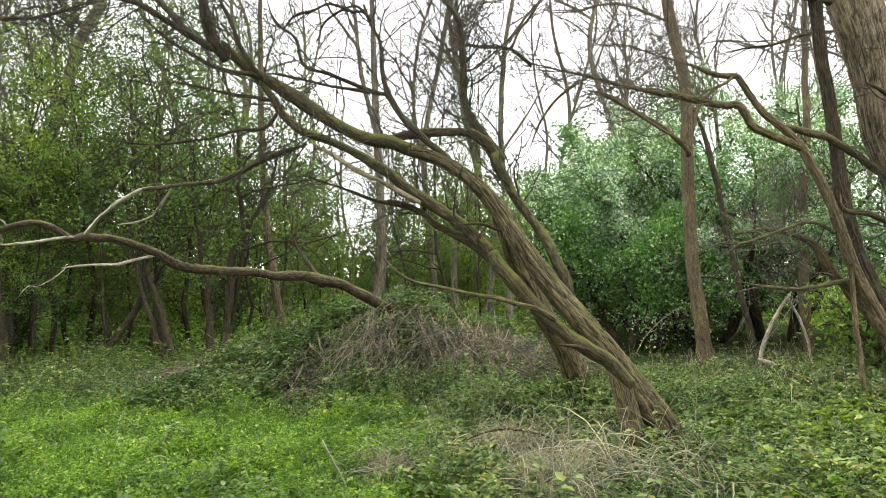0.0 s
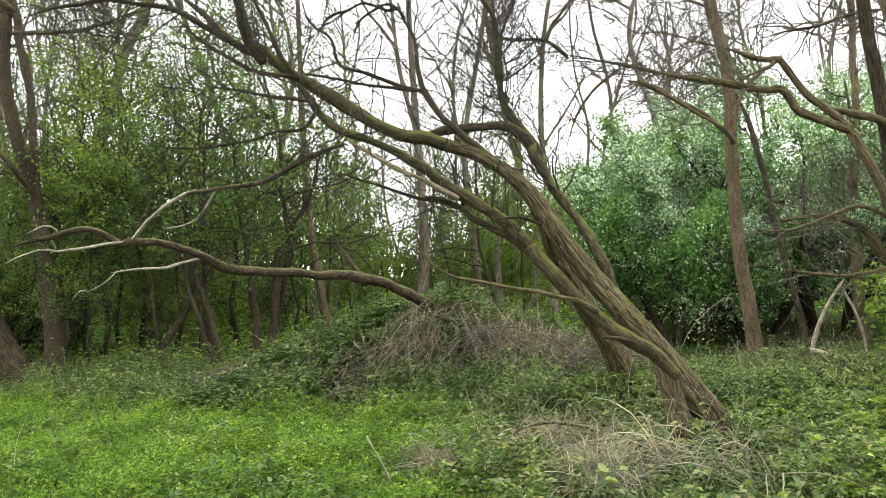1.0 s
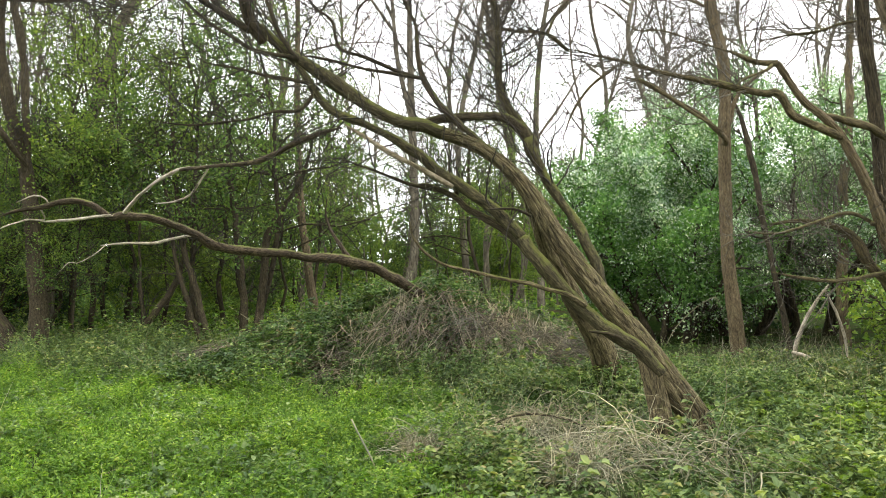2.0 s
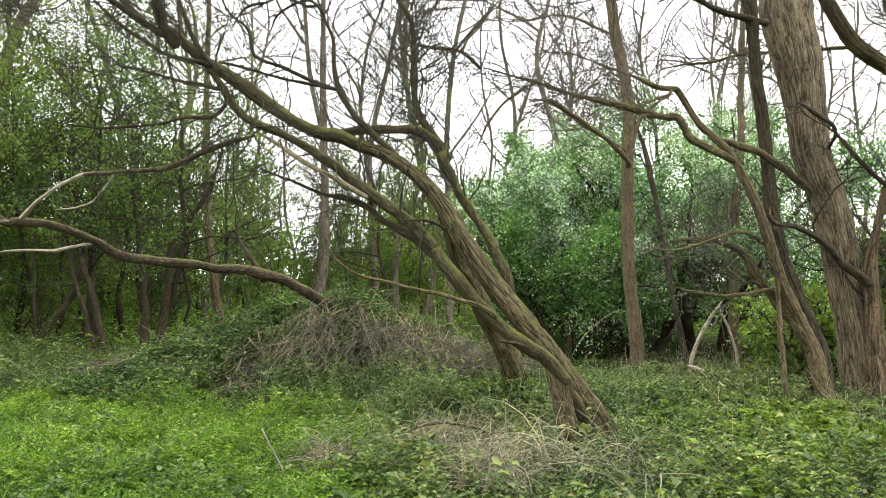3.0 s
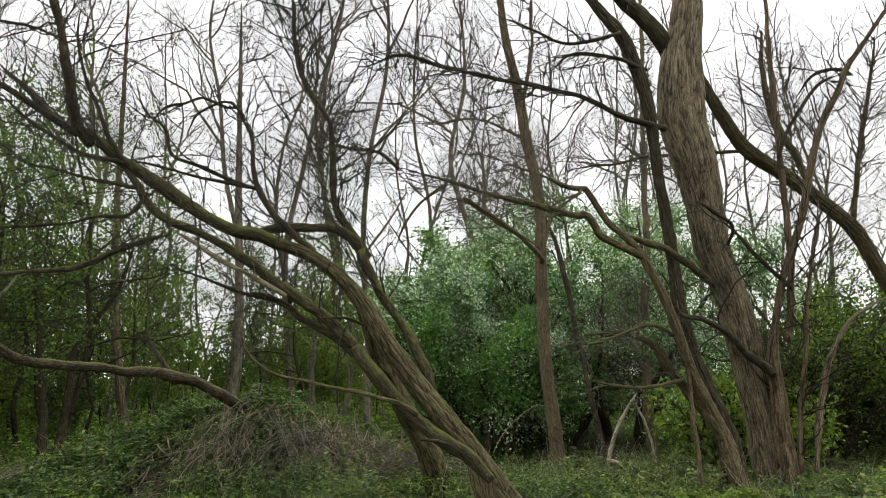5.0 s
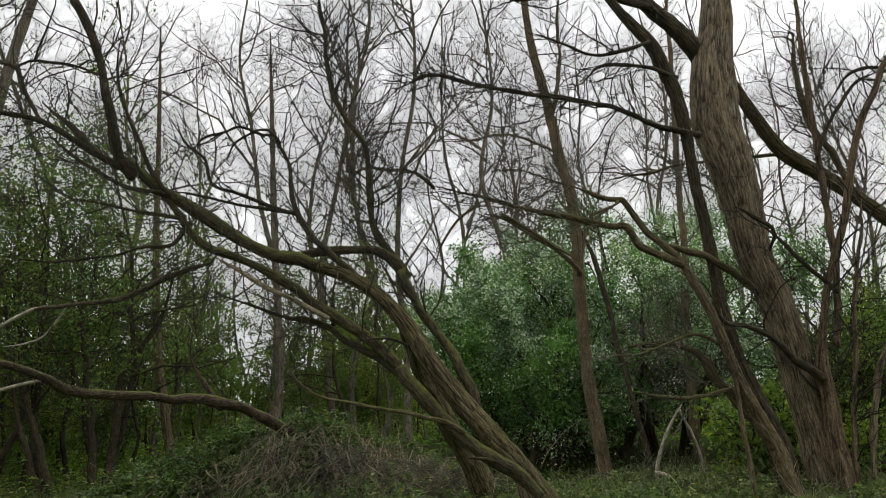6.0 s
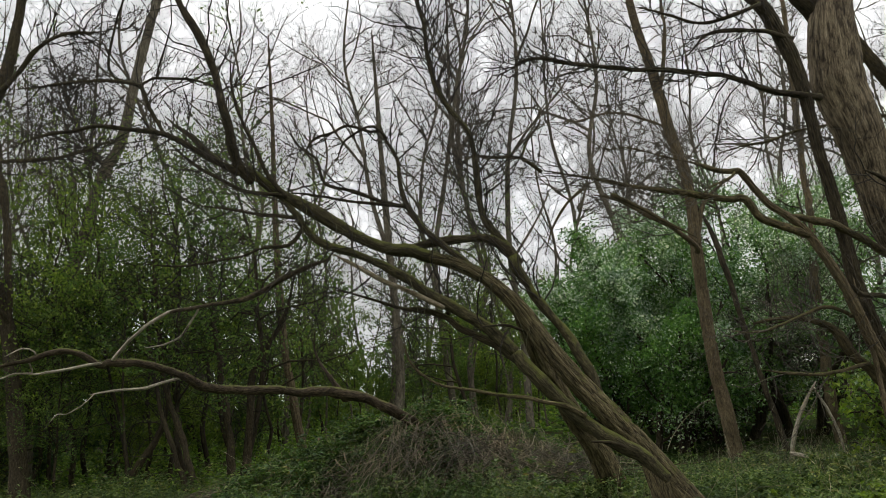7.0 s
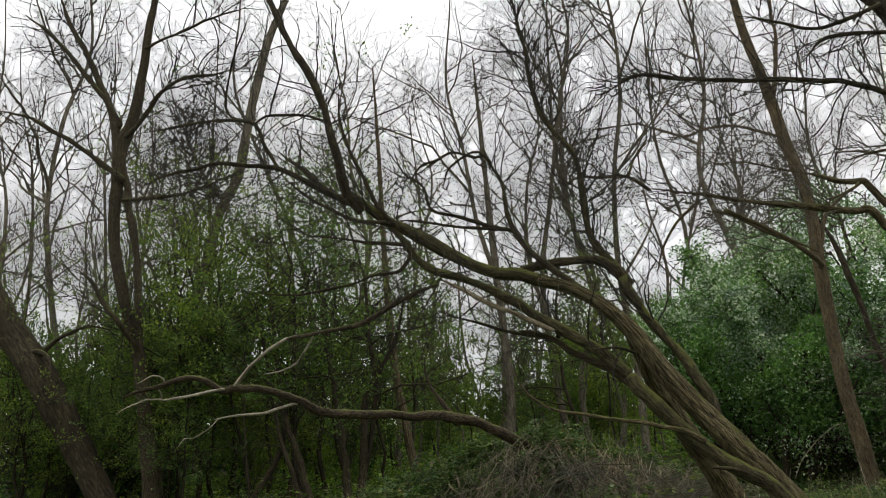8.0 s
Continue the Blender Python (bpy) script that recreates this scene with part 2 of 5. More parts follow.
def smooth_path(pts, step):
    """Catmull-Rom through rows of x, y, z, radius, resampled at about step metres."""
    p = np.array(pts, float)
    p = np.vstack([2 * p[0] - p[1], p, 2 * p[-1] - p[-2]])
    rows = []
    for a in range(1, len(p) - 2):
        n = max(2, int(np.linalg.norm(p[a + 1, :3] - p[a, :3]) / step))
        for t in np.arange(n) / n:
            rows.append(0.5 * (2 * p[a] + (p[a + 1] - p[a - 1]) * t + (2 * p[a - 1] - 5 * p[a] + 4 * p[a + 1] - p[a + 2]) * t * t
                               + (3 * p[a] - p[a - 1] - 3 * p[a + 1] + p[a + 2]) * t ** 3))
    rows.append(p[-2])
    out = np.array(rows)
    out[:, 3] = np.maximum(out[:, 3], 0.002)
    return out


def tube(path, sides, lumps, furrows, seed):
    """A limb's skin round a smooth path, with lumps and bark furrows in the surface. Returns a mesh."""
    c, r = path[:, :3], path[:, 3]
    tan = unit(np.gradient(c, axis=0))
    side = np.zeros_like(c)
    s = unit(np.cross(tan[0], (0.31, 0.9, 0.2)))
    for k in range(len(c)):
        s = unit(s - tan[k] * np.dot(s, tan[k]))
        side[k] = s
    up = np.cross(tan, side)
    along = np.r_[0, np.cumsum(np.linalg.norm(np.diff(c, axis=0), axis=1))]
    a = np.arange(sides) / sides * 2 * math.pi
    ca, sa = np.cos(a), np.sin(a)
    mean = r.mean()
    co = np.stack([np.outer(r * 0 + mean, ca), np.outer(r * 0 + mean, sa), np.repeat(along[:, None] * 0.2, sides, 1)], -1) + seed * 3.7
    flat = co.reshape(-1, 3)
    lump = fbm(flat * (0.9 / max(mean, 0.03)) * 0.5, 2).reshape(len(c), sides)
    coarse = 0.62 if r.max() > 0.19 else 1.0
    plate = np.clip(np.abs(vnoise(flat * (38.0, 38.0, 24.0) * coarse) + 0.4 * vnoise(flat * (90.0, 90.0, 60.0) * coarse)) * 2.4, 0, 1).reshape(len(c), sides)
    broad = fbm(flat * (8.0, 8.0, 4.0) + 5.1, 2).reshape(len(c), sides)
    rad = r[:, None] * (1 + lumps * lump + 0.015 * broad) + furrows * (plate - 0.6) * 1.3
    v = c[:, None] + rad[..., None] * (ca[None, :, None] * side[:, None] + sa[None, :, None] * up[:, None])
    n = len(c)
    i = np.arange(n - 1)[:, None] * sides
    j = np.arange(sides)[None]
    q = np.stack([i + j, i + (j + 1) % sides, i + sides + (j + 1) % sides, i + sides + j], -1).reshape(-1, 4)
    verts = np.vstack([v.reshape(-1, 3), c[0] - tan[0] * r[0] * 0.3, c[-1] + tan[-1] * r[-1] * 0.6])
    j = np.arange(sides)
    ends = np.vstack([np.stack([(j + 1) % sides, j, np.full(sides, n * sides)], -1),
                      np.stack([(n - 1) * sides + j, (n - 1) * sides + (j + 1) % sides, np.full(sides, n * sides + 1)], -1)])
    flat = np.vstack([flat, flat[0], flat[-1]])
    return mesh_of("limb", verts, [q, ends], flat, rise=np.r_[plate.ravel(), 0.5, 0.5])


GROWN, EVERY = {}, {}
seeds = iter(range(1, 4000))


def limb(tree, name, rows, material=None, label=""):
    """One limb of a tree as a part, remembered for its twigs."""
    r = max(q[3] for q in rows)
    sides, step = (88, 0.022) if r > 0.15 else (56, 0.025) if r > 0.08 else (28, 0.035) if r > 0.04 else (9, 0.06)
    path = smooth_path(rows, step)
    seed = next(seeds)
    sway = (0.25 if r < 0.1 else 0.08) * path[:, 3] + (0.012 if r < 0.1 else 0.0)
    sway *= np.clip(np.arange(len(path)) / 6, 0, 1)
    for ax in range(3):
        path[:, ax] += sway * fbm(path[:, :3] * (3.2 if r < 0.1 else 1.6) + seed + 40 * ax, 2)
    path[:, 3] *= 1 + (0.05 if r > 0.1 else 0.16) * fbm(path[:, :3] * 5.0 + seed + 7, 2)
    EVERY.setdefault(tree.name, []).append(path)
    if name not in ("low_branch", "broken_limb", "root", "stem", "front_stem", "trunk", "mossy_stem", "dead_branch", "white_branch", "white_twig") or r < 0.08 and name == "trunk":
        GROWN.setdefault(tree.name, []).append(path)
    me = tube(path, sides, 0.028 if r > 0.08 else 0.08, 0.012 if r > 0.1 else 0.004 if r > 0.04 else 0.001, seed)
    return part(name, me, material or tree_bark[tree.name], tree, label)


def strands(o, d, length, r, k=6, wiggle=0.25, pull=(0, 0, 0), taper=0.25):
    """Many thin crooked stems at once: starts o, ways d, lengths, radii. Returns their points (n, k, 3) and radii (n, k)."""
    n = len(o)
    p = np.zeros((n, k, 3))
    p[:, 0] = o
    way = unit(d)
    for a in range(1, k):
        way = unit(way + rng.normal(0, wiggle, (n, 3)) + np.array(pull))
        p[:, a] = p[:, a - 1] + way * (length / (k - 1))[:, None]
    rad = r[:, None] * np.linspace(1, taper, k)[None]
    return p, rad


def stems_mesh(sets, sides=3):
    """One mesh of all the strands in sets."""
    vs, fs, cs, base = [], [], [], 0
    a = np.arange(sides) / sides * 2 * math.pi
    for p, rad in sets:
        n, k, _ = p.shape
        way = unit(p[:, -1] - p[:, 0] + 1e-6)
        s = unit(np.cross(way, np.array((0.3, 0.5, 0.81))))
        u = np.cross(way, s)
        ring = np.cos(a)[None, :, None] * s[:, None] + np.sin(a)[None, :, None] * u[:, None]
        v = p[:, :, None] + rad[:, :, None, None] * ring[:, None]
        i = (np.arange(n)[:, None, None] * k + np.arange(k - 1)[None, :, None]) * sides
        j = np.arange(sides)[None, None]
        q = np.stack([i + j, i + (j + 1) % sides, i + sides + (j + 1) % sides, i + sides + j], -1).reshape(-1, 4) + base
        vs.append(v.reshape(-1, 3))
        fs.append(q)
        base += n * k * sides
    v = np.vstack(vs)
    return mesh_of("stems", v, fs, v * (1, 1, 0.3))


def sprout(p, rad, count, spread, length, thick, k=6, wiggle=0.25, pull=(0, 0, 0), low=0.25, forward=0.6):
    """Children of a set of strands: count in all, at random places past low of the parent's length."""
    n, kk, _ = p.shape
    span = np.linalg.norm(p[:, -1] - p[:, 0], axis=1)
    who = rng.choice(n, count, p=span / span.sum())
    t = (low + (1 - low) * rng.random(count)) * (kk - 1)
    i = np.minimum(t.astype(int), kk - 2)
    f = (t - i)[:, None]
    o = p[who, i] * (1 - f) + p[who, i + 1] * f
    way = unit(p[who, i + 1] - p[who, i])
    out = rng.normal(0, 1, (count, 3))
    out = unit(out - way * np.sum(out * way, 1, keepdims=True))
    d = unit(way * forward + out * spread)
    ln = length * (0.45 + 0.9 * rng.random(count)) * (1.15 - 0.6 * t / (kk - 1))
    r = np.minimum(rad[who, i] * 0.75, thick * (0.6 + 0.7 * rng.random(count)))
    return strands(o, d, ln, r, k, wiggle, pull)


def leaf_mesh(o, d, size, width=0.5, fold=0.25, droop=0.2, rounded=False, level=0.0):
    """Folded leaves: base o, way d, size. Two halves each, folded along the midrib."""
    n = len(o)
    d = unit(d)
    s = rng.normal(0, 1, (n, 3))
    s = unit(s - d * np.sum(s * d, 1, keepdims=True))
    if level:
        s = unit(s * (1 - level) + unit(np.cross((0.0, 0.0, 1.0), d)) * level)
    up = np.cross(d, s)
    sz = size[:, None]
    tip = o + d * sz - up * sz * droop
    if rounded:
        edge = [o]
        for along, out, lift in ((0.22, 0.42, 0.5), (0.62, 0.46, 0.7)):
            edge.append(o + d * sz * along + s * sz * width * out + up * sz * fold * lift)
        edge.append(tip)
        for along, out, lift in ((0.62, 0.46, 0.7), (0.22, 0.42, 0.5)):
            edge.append(o + d * sz * along - s * sz * width * out + up * sz * fold * lift)
        v = np.stack(edge, 1).reshape(-1, 3)
        b = np.arange(n)[:, None] * 6
        return v, np.concatenate([b + np.array(t) for t in ((0, 3, 2, 1), (0, 5, 4, 3))])
    lft = o + d * sz * 0.42 + s * sz * width * 0.5 + up * sz * fold
    rgt = o + d * sz * 0.42 - s * sz * width * 0.5 + up * sz * fold
    v = np.stack([o, lft, tip, rgt], 1).reshape(-1, 3)
    b = np.arange(n)[:, None] * 4
    f = np.concatenate([b + np.array(t) for t in ((0, 2, 1), (0, 3, 2))])
    return v, f


def leaves(sets):
    vs, fs, base = [], [], 0
    for v, f in sets:
        vs.append(v)
        fs.append(f + base)
        base += len(v)
    return mesh_of("leaves", np.vstack(vs), fs)


def leaves_on(sets, count, size, spread=0.04, width=0.5, hang=0.0, where=None, share=1.0):
    """Leaves scattered along strands."""
    out = []
    total = sum(len(p) for p, _ in sets)
    for p, rad in sets:
        n, k, _ = p.shape
        c = max(1, int(count * n / total))
        bearing = rng.permutation(n)[: max(1, int(n * share))]
        who, i = bearing[rng.integers(0, len(bearing), c)], rng.integers(1, k, c)
        o = p[who, i] + rng.normal(0, spread, (c, 3))
        d = rng.normal(0, 1, (c, 3)) + unit(p[who, i] - p[who, i - 1]) * 0.5 + (0, 0, 0.2 - hang)
        if where is not None:
            m = rng.random(c) < where(o)
            o, d, c = o[m], d[m], int(m.sum())
        out.append(leaf_mesh(o, d, size * (0.6 + 0.8 * rng.random(c)), width))
    return leaves(out)


def twigs_for(tree, count, length, thick=0.011, levels=3, material=None, low=0.2, spread=1.0, pull=(0, 0, 0.06), fan=2.6):
    """Twigs of a tree with fitted limbs. Returns the strands."""
    paths = GROWN.get(tree.name) or EVERY[tree.name]
    rows = []
    for p in paths:
        q = p[np.linspace(0, len(p) - 1, 12).astype(int)]
        rows.append(q)
    q = np.array(rows)
    w = np.clip(0.09 - q[:, :, 3].mean(1), 0.012, 0.05) * np.linalg.norm(q[:, -1, :3] - q[:, 0, :3], axis=1)
    pick = rng.choice(len(q), count, p=w / w.sum())
    one = sprout(q[pick, :, :3], q[pick, :, 3], count, spread, length, thick, 9, 0.24, pull, low, 0.8)
    sets = [one]
    for lv in range(1, levels):
        p, r = sets[-1]
        sets.append(sprout(p, r, int(len(p) * (fan if lv < 3 else 2.0)), 0.9, length * 0.6 ** lv, max(0.0016, thick * 0.6 ** lv), 6 if lv < 3 else 4, 0.26, pull, 0.15, 0.7))
    tagged(part("twig_spray", stems_mesh(sets), material or TWIG, tree, "fine bare crooked twigs"), kind="stuff")
    return sets


# ---- the ground ----
def height(x, y):
    p = np.stack([x, y, x * 0], -1).reshape(-1, 3)
    far = np.clip((y - 12) / 25, 0, 1)
    z = 0.05 * fbm(p * 0.9, 3).reshape(np.shape(x)) + 0.35 * far
    z = z + 1.0 * np.exp(-((x + 1.25) / 1.35) ** 2 - ((y - 11.4) / 1.3) ** 2)
    z = z + 0.55 * np.exp(-((x - 0.3) / 1.2) ** 2 - ((y - 11.6) / 1.0) ** 2)
    z = z + 0.28 * np.exp(-((x + 3.2) / 1.5) ** 2 - ((y - 11.8) / 1.4) ** 2)
    z = z + 0.3 * np.exp(-((x - 0.9) / 0.9) ** 2 - ((y - 8.4) / 0.55) ** 2)
    z = z + 0.22 * np.exp(-((x - 3.2) / 2.6) ** 2 - ((y - 9.0) / 2.2) ** 2)
    return z


def axis(lo, hi, step, reach):
    mid = list(np.arange(lo, hi + step / 2, step))
    out, s = [], step
    a = hi
    while a < reach:
        s *= 1.35
        a += s
        out.append(a)
    low, s, a = [], step, lo
    while a > -reach:
        s *= 1.35
        a -= s
        low.append(a)
    return np.array(low[::-1] + mid + out)


gx, gy = np.meshgrid(axis(-14, 14, 0.12, 900), axis(1, 24, 0.12, 900), indexing="ij")
gz = height(gx, gy)
ni, nj = gx.shape
i, j = np.meshgrid(np.arange(ni - 1), np.arange(nj - 1), indexing="ij")
quad = np.stack([i * nj + j, (i + 1) * nj + j, (i + 1) * nj + j + 1, i * nj + j + 1], -1).reshape(-1, 4)
ground = part("ground", mesh_of("ground", np.stack([gx, gy, gz], -1).reshape(-1, 3), [quad]), ground_material())
tagged(ground, "uneven woodland soil with thin turf and a low mound", "ground", kind="structure")


def scatter(n, x0, x1, y0, y1, keep=None):
    x, y = rng.uniform(x0, x1, n), rng.uniform(y0, y1, n)
    seen = np.abs(x) < 0.78 * y + 0.8
    x, y = x[seen], y[seen]
    if keep is not None:
        m = rng.random(len(x)) < keep(x, y)
        x, y = x[m], y[m]
    return np.stack([x, y, height(x, y)], -1)


def patches(x, y, scale, seed=0.0):
    return 0.5 + 0.5 * fbm(np.stack([x * scale + seed, y * scale, x * 0 + seed], -1), 3)


# ---- trees with fitted limbs ----
tree_bark = {}


def tree(name, bark, x, y, label, category="tree", group=""):
    ob = thing(name, x, y, float(height(np.array([x]), np.array([y]))[0]), label, category, group)
    tree_bark[ob.name] = bark
    return ob


lean = tree("leaning_tree", BARK_LEAN, 1.5, 6.9, "mossy leaning tree with ridged tan bark and bare limbs")
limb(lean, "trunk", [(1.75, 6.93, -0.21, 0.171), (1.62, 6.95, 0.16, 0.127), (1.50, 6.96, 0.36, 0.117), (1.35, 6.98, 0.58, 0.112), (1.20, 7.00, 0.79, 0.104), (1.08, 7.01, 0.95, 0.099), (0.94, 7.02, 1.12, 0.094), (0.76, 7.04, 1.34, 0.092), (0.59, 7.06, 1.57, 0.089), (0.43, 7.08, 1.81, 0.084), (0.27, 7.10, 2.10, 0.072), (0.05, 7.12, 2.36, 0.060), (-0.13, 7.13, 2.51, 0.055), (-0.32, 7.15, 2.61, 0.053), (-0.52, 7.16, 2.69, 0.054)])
# Limbs above the tan trunk take darker barks that paint in their shade.
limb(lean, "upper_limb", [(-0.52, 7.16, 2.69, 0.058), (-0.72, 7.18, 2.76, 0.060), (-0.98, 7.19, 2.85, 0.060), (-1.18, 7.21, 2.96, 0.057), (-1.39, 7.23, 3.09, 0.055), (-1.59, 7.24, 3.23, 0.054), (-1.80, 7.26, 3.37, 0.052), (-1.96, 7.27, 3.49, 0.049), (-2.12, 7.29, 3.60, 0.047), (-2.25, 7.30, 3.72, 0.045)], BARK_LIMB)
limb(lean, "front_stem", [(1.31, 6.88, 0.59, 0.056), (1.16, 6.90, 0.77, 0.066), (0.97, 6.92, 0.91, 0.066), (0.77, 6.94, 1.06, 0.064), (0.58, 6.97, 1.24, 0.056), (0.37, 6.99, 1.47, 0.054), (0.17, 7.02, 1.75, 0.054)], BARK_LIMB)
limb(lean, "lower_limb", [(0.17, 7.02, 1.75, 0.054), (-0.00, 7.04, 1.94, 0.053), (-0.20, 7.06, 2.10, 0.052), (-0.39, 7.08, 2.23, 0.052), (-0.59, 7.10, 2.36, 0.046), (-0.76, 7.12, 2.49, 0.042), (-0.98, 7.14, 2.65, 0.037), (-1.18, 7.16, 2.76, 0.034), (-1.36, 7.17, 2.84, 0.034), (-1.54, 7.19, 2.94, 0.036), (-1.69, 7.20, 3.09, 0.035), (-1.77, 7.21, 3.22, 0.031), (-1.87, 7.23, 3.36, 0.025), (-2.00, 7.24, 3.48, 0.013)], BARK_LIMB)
limb(lean, "stem", [(1.05, 8.30, 0.38, 0.140), (0.92, 8.12, 0.74, 0.119), (0.74, 7.95, 1.03, 0.101), (0.60, 7.79, 1.30, 0.088), (0.49, 7.66, 1.53, 0.083), (0.40, 7.55, 1.72, 0.078), (0.32, 7.42, 1.93, 0.070), (0.25, 7.32, 2.10, 0.054), (0.20, 7.25, 2.20, 0.014)])
limb(lean, "side_stem", [(0.48, 7.00, 1.36, 0.050), (0.24, 7.05, 1.64, 0.044), (0.00, 7.09, 1.82, 0.040), (-0.26, 7.13, 1.99, 0.033), (-0.45, 7.16, 2.13, 0.026), (-0.65, 7.19, 2.21, 0.019), (-0.77, 7.20, 2.23, 0.007)], BARK_MOSSY)
limb(lean, "upright_limb", [(0.88, 7.06, 1.23, 0.037), (0.82, 7.12, 1.43, 0.049), (0.74, 7.19, 1.67, 0.050), (0.63, 7.26, 1.91, 0.046), (0.50, 7.33, 2.13, 0.044), (0.38, 7.39, 2.36, 0.044), (0.28, 7.45, 2.58, 0.049), (0.22, 7.50, 2.76, 0.042), (0.03, 7.52, 3.04, 0.035), (-0.02, 7.55, 3.34, 0.031), (-0.03, 7.59, 3.69, 0.030), (-0.06, 7.61, 3.95, 0.028), (-0.21, 7.64, 4.21, 0.025), (-0.36, 7.68, 4.56, 0.024), (-0.41, 7.71, 4.89, 0.021), (-0.42, 7.74, 5.23, 0.018), (-0.48, 7.77, 5.58, 0.014), (-0.51, 7.80, 5.86, 0.011)], BARK_LIMB)
limb(lean, "root", [(1.22, 6.96, 0.71, 0.086), (1.24, 6.93, 0.57, 0.090), (1.27, 6.91, 0.40, 0.085), (1.30, 6.87, 0.22, 0.088), (1.31, 6.84, 0.04, 0.107)])
limb(lean, "arm", [(0.30, 7.48, 2.59, 0.061), (0.19, 7.48, 2.75, 0.059), (0.04, 7.47, 2.85, 0.048), (-0.17, 7.46, 2.88, 0.044), (-0.38, 7.46, 2.88, 0.042), (-0.59, 7.45, 2.87, 0.040), (-0.76, 7.45, 2.85, 0.027)], BARK_MOSSY)
# Dark bark here paints the backlit look of limbs against the sky.
limb(lean, "up_limb", [(-2.19, 7.28, 3.59, 0.040), (-2.27, 7.22, 3.74, 0.046), (-2.32, 7.14, 3.92, 0.044), (-2.34, 7.06, 4.15, 0.042), (-2.36, 6.97, 4.38, 0.038), (-2.38, 7.05, 4.41, 0.040), (-2.53, 7.01, 4.93, 0.038), (-2.75, 6.98, 5.42, 0.034), (-2.90, 6.95, 5.82, 0.031), (-3.04, 6.93, 6.15, 0.023), (-3.22, 6.90, 6.63, 0.010)], BARK_DARK)
limb(lean, "side_limb", [(-2.28, 7.30, 3.73, 0.031), (-2.31, 7.20, 3.69, 0.036), (-2.64, 7.15, 3.91, 0.028), (-2.97, 7.10, 4.12, 0.026), (-3.25, 7.05, 4.17, 0.022), (-3.59, 7.00, 4.22, 0.019), (-4.00, 6.95, 4.16, 0.015), (-4.40, 6.90, 4.05, 0.004)], BARK_DARK)
limb(lean, "side_limb", [(-3.01, 7.09, 4.13, 0.020), (-3.01, 7.20, 4.15, 0.022), (-3.15, 7.15, 4.46, 0.020), (-3.20, 7.10, 4.62, 0.020), (-3.41, 7.05, 4.67, 0.017), (-3.70, 7.00, 4.68, 0.015), (-4.05, 6.95, 4.66, 0.013), (-4.40, 6.90, 4.63, 0.004)], BARK_DARK)
limb(lean, "side_limb", [(-3.22, 7.09, 4.63, 0.016), (-3.24, 7.20, 4.66, 0.013), (-3.09, 7.15, 4.71, 0.013), (-2.77, 7.10, 4.66, 0.013), (-2.51, 7.05, 4.54, 0.011), (-2.27, 7.00, 4.42, 0.003)], BARK_DARK)
limb(lean, "side_limb", [(-3.24, 7.20, 4.66, 0.011), (-3.30, 7.20, 4.71, 0.013), (-3.45, 7.12, 4.74, 0.013), (-3.48, 7.04, 4.90, 0.013), (-3.39, 6.96, 5.16, 0.011), (-3.25, 6.88, 5.41, 0.009), (-3.09, 6.80, 5.65, 0.003)], BARK_DARK)
limb(lean, "side_limb", [(-1.84, 7.27, 3.42, 0.027), (-1.87, 7.20, 3.42, 0.021), (-2.03, 7.20, 3.67, 0.019), (-2.13, 7.20, 3.97, 0.017), (-2.23, 7.20, 4.22, 0.015), (-2.33, 7.20, 4.60, 0.011), (-2.31, 7.20, 4.96, 0.003)], BARK_DARK)
limb(lean, "knee_branch", [(0.01, 7.12, 2.39, 0.031), (-0.18, 7.17, 2.58, 0.031), (-0.33, 7.22, 2.74, 0.029), (-0.47, 7.25, 2.87, 0.030), (-0.59, 7.29, 3.00, 0.030), (-0.69, 7.32, 3.17, 0.030), (-0.74, 7.35, 3.30, 0.025), (-0.77, 7.38, 3.48, 0.021), (-0.78, 7.43, 3.73, 0.019), (-0.88, 7.47, 3.96, 0.016), (-0.93, 7.50, 4.11, 0.012)], BARK_MOSSY)
limb(lean, "side_limb", [(-0.73, 7.33, 3.25, 0.022), (-0.73, 7.40, 3.24, 0.021), (-0.97, 7.40, 3.32, 0.019), (-1.24, 7.40, 3.44, 0.017), (-1.51, 7.40, 3.56, 0.015), (-1.58, 7.40, 3.81, 0.013), (-1.76, 7.40, 3.98, 0.011), (-1.87, 7.40, 4.29, 0.003)], BARK_DARK)
limb(lean, "side_limb", [(-0.73, 7.40, 3.24, 0.017), (-0.86, 7.38, 3.26, 0.014), (-1.07, 7.36, 3.30, 0.015), (-1.35, 7.34, 3.36, 0.013), (-1.62, 7.32, 3.44, 0.013), (-1.90, 7.30, 3.47, 0.003)], BARK_DARK)
limb(lean, "side_limb", [(-0.90, 7.47, 4.07, 0.008), (-1.03, 7.45, 4.04, 0.017), (-1.25, 7.44, 4.12, 0.015), (-1.42, 7.43, 4.06, 0.015), (-1.60, 7.41, 4.01, 0.013), (-1.73, 7.40, 3.80, 0.004)], BARK_DARK)
limb(lean, "side_limb", [(-0.88, 7.45, 3.96, 0.011), (-0.88, 7.40, 3.97, 0.017), (-0.99, 7.43, 4.10, 0.017), (-1.14, 7.45, 4.08, 0.013), (-1.33, 7.48, 3.94, 0.011), (-1.40, 7.50, 3.78, 0.003)], BARK_DARK)
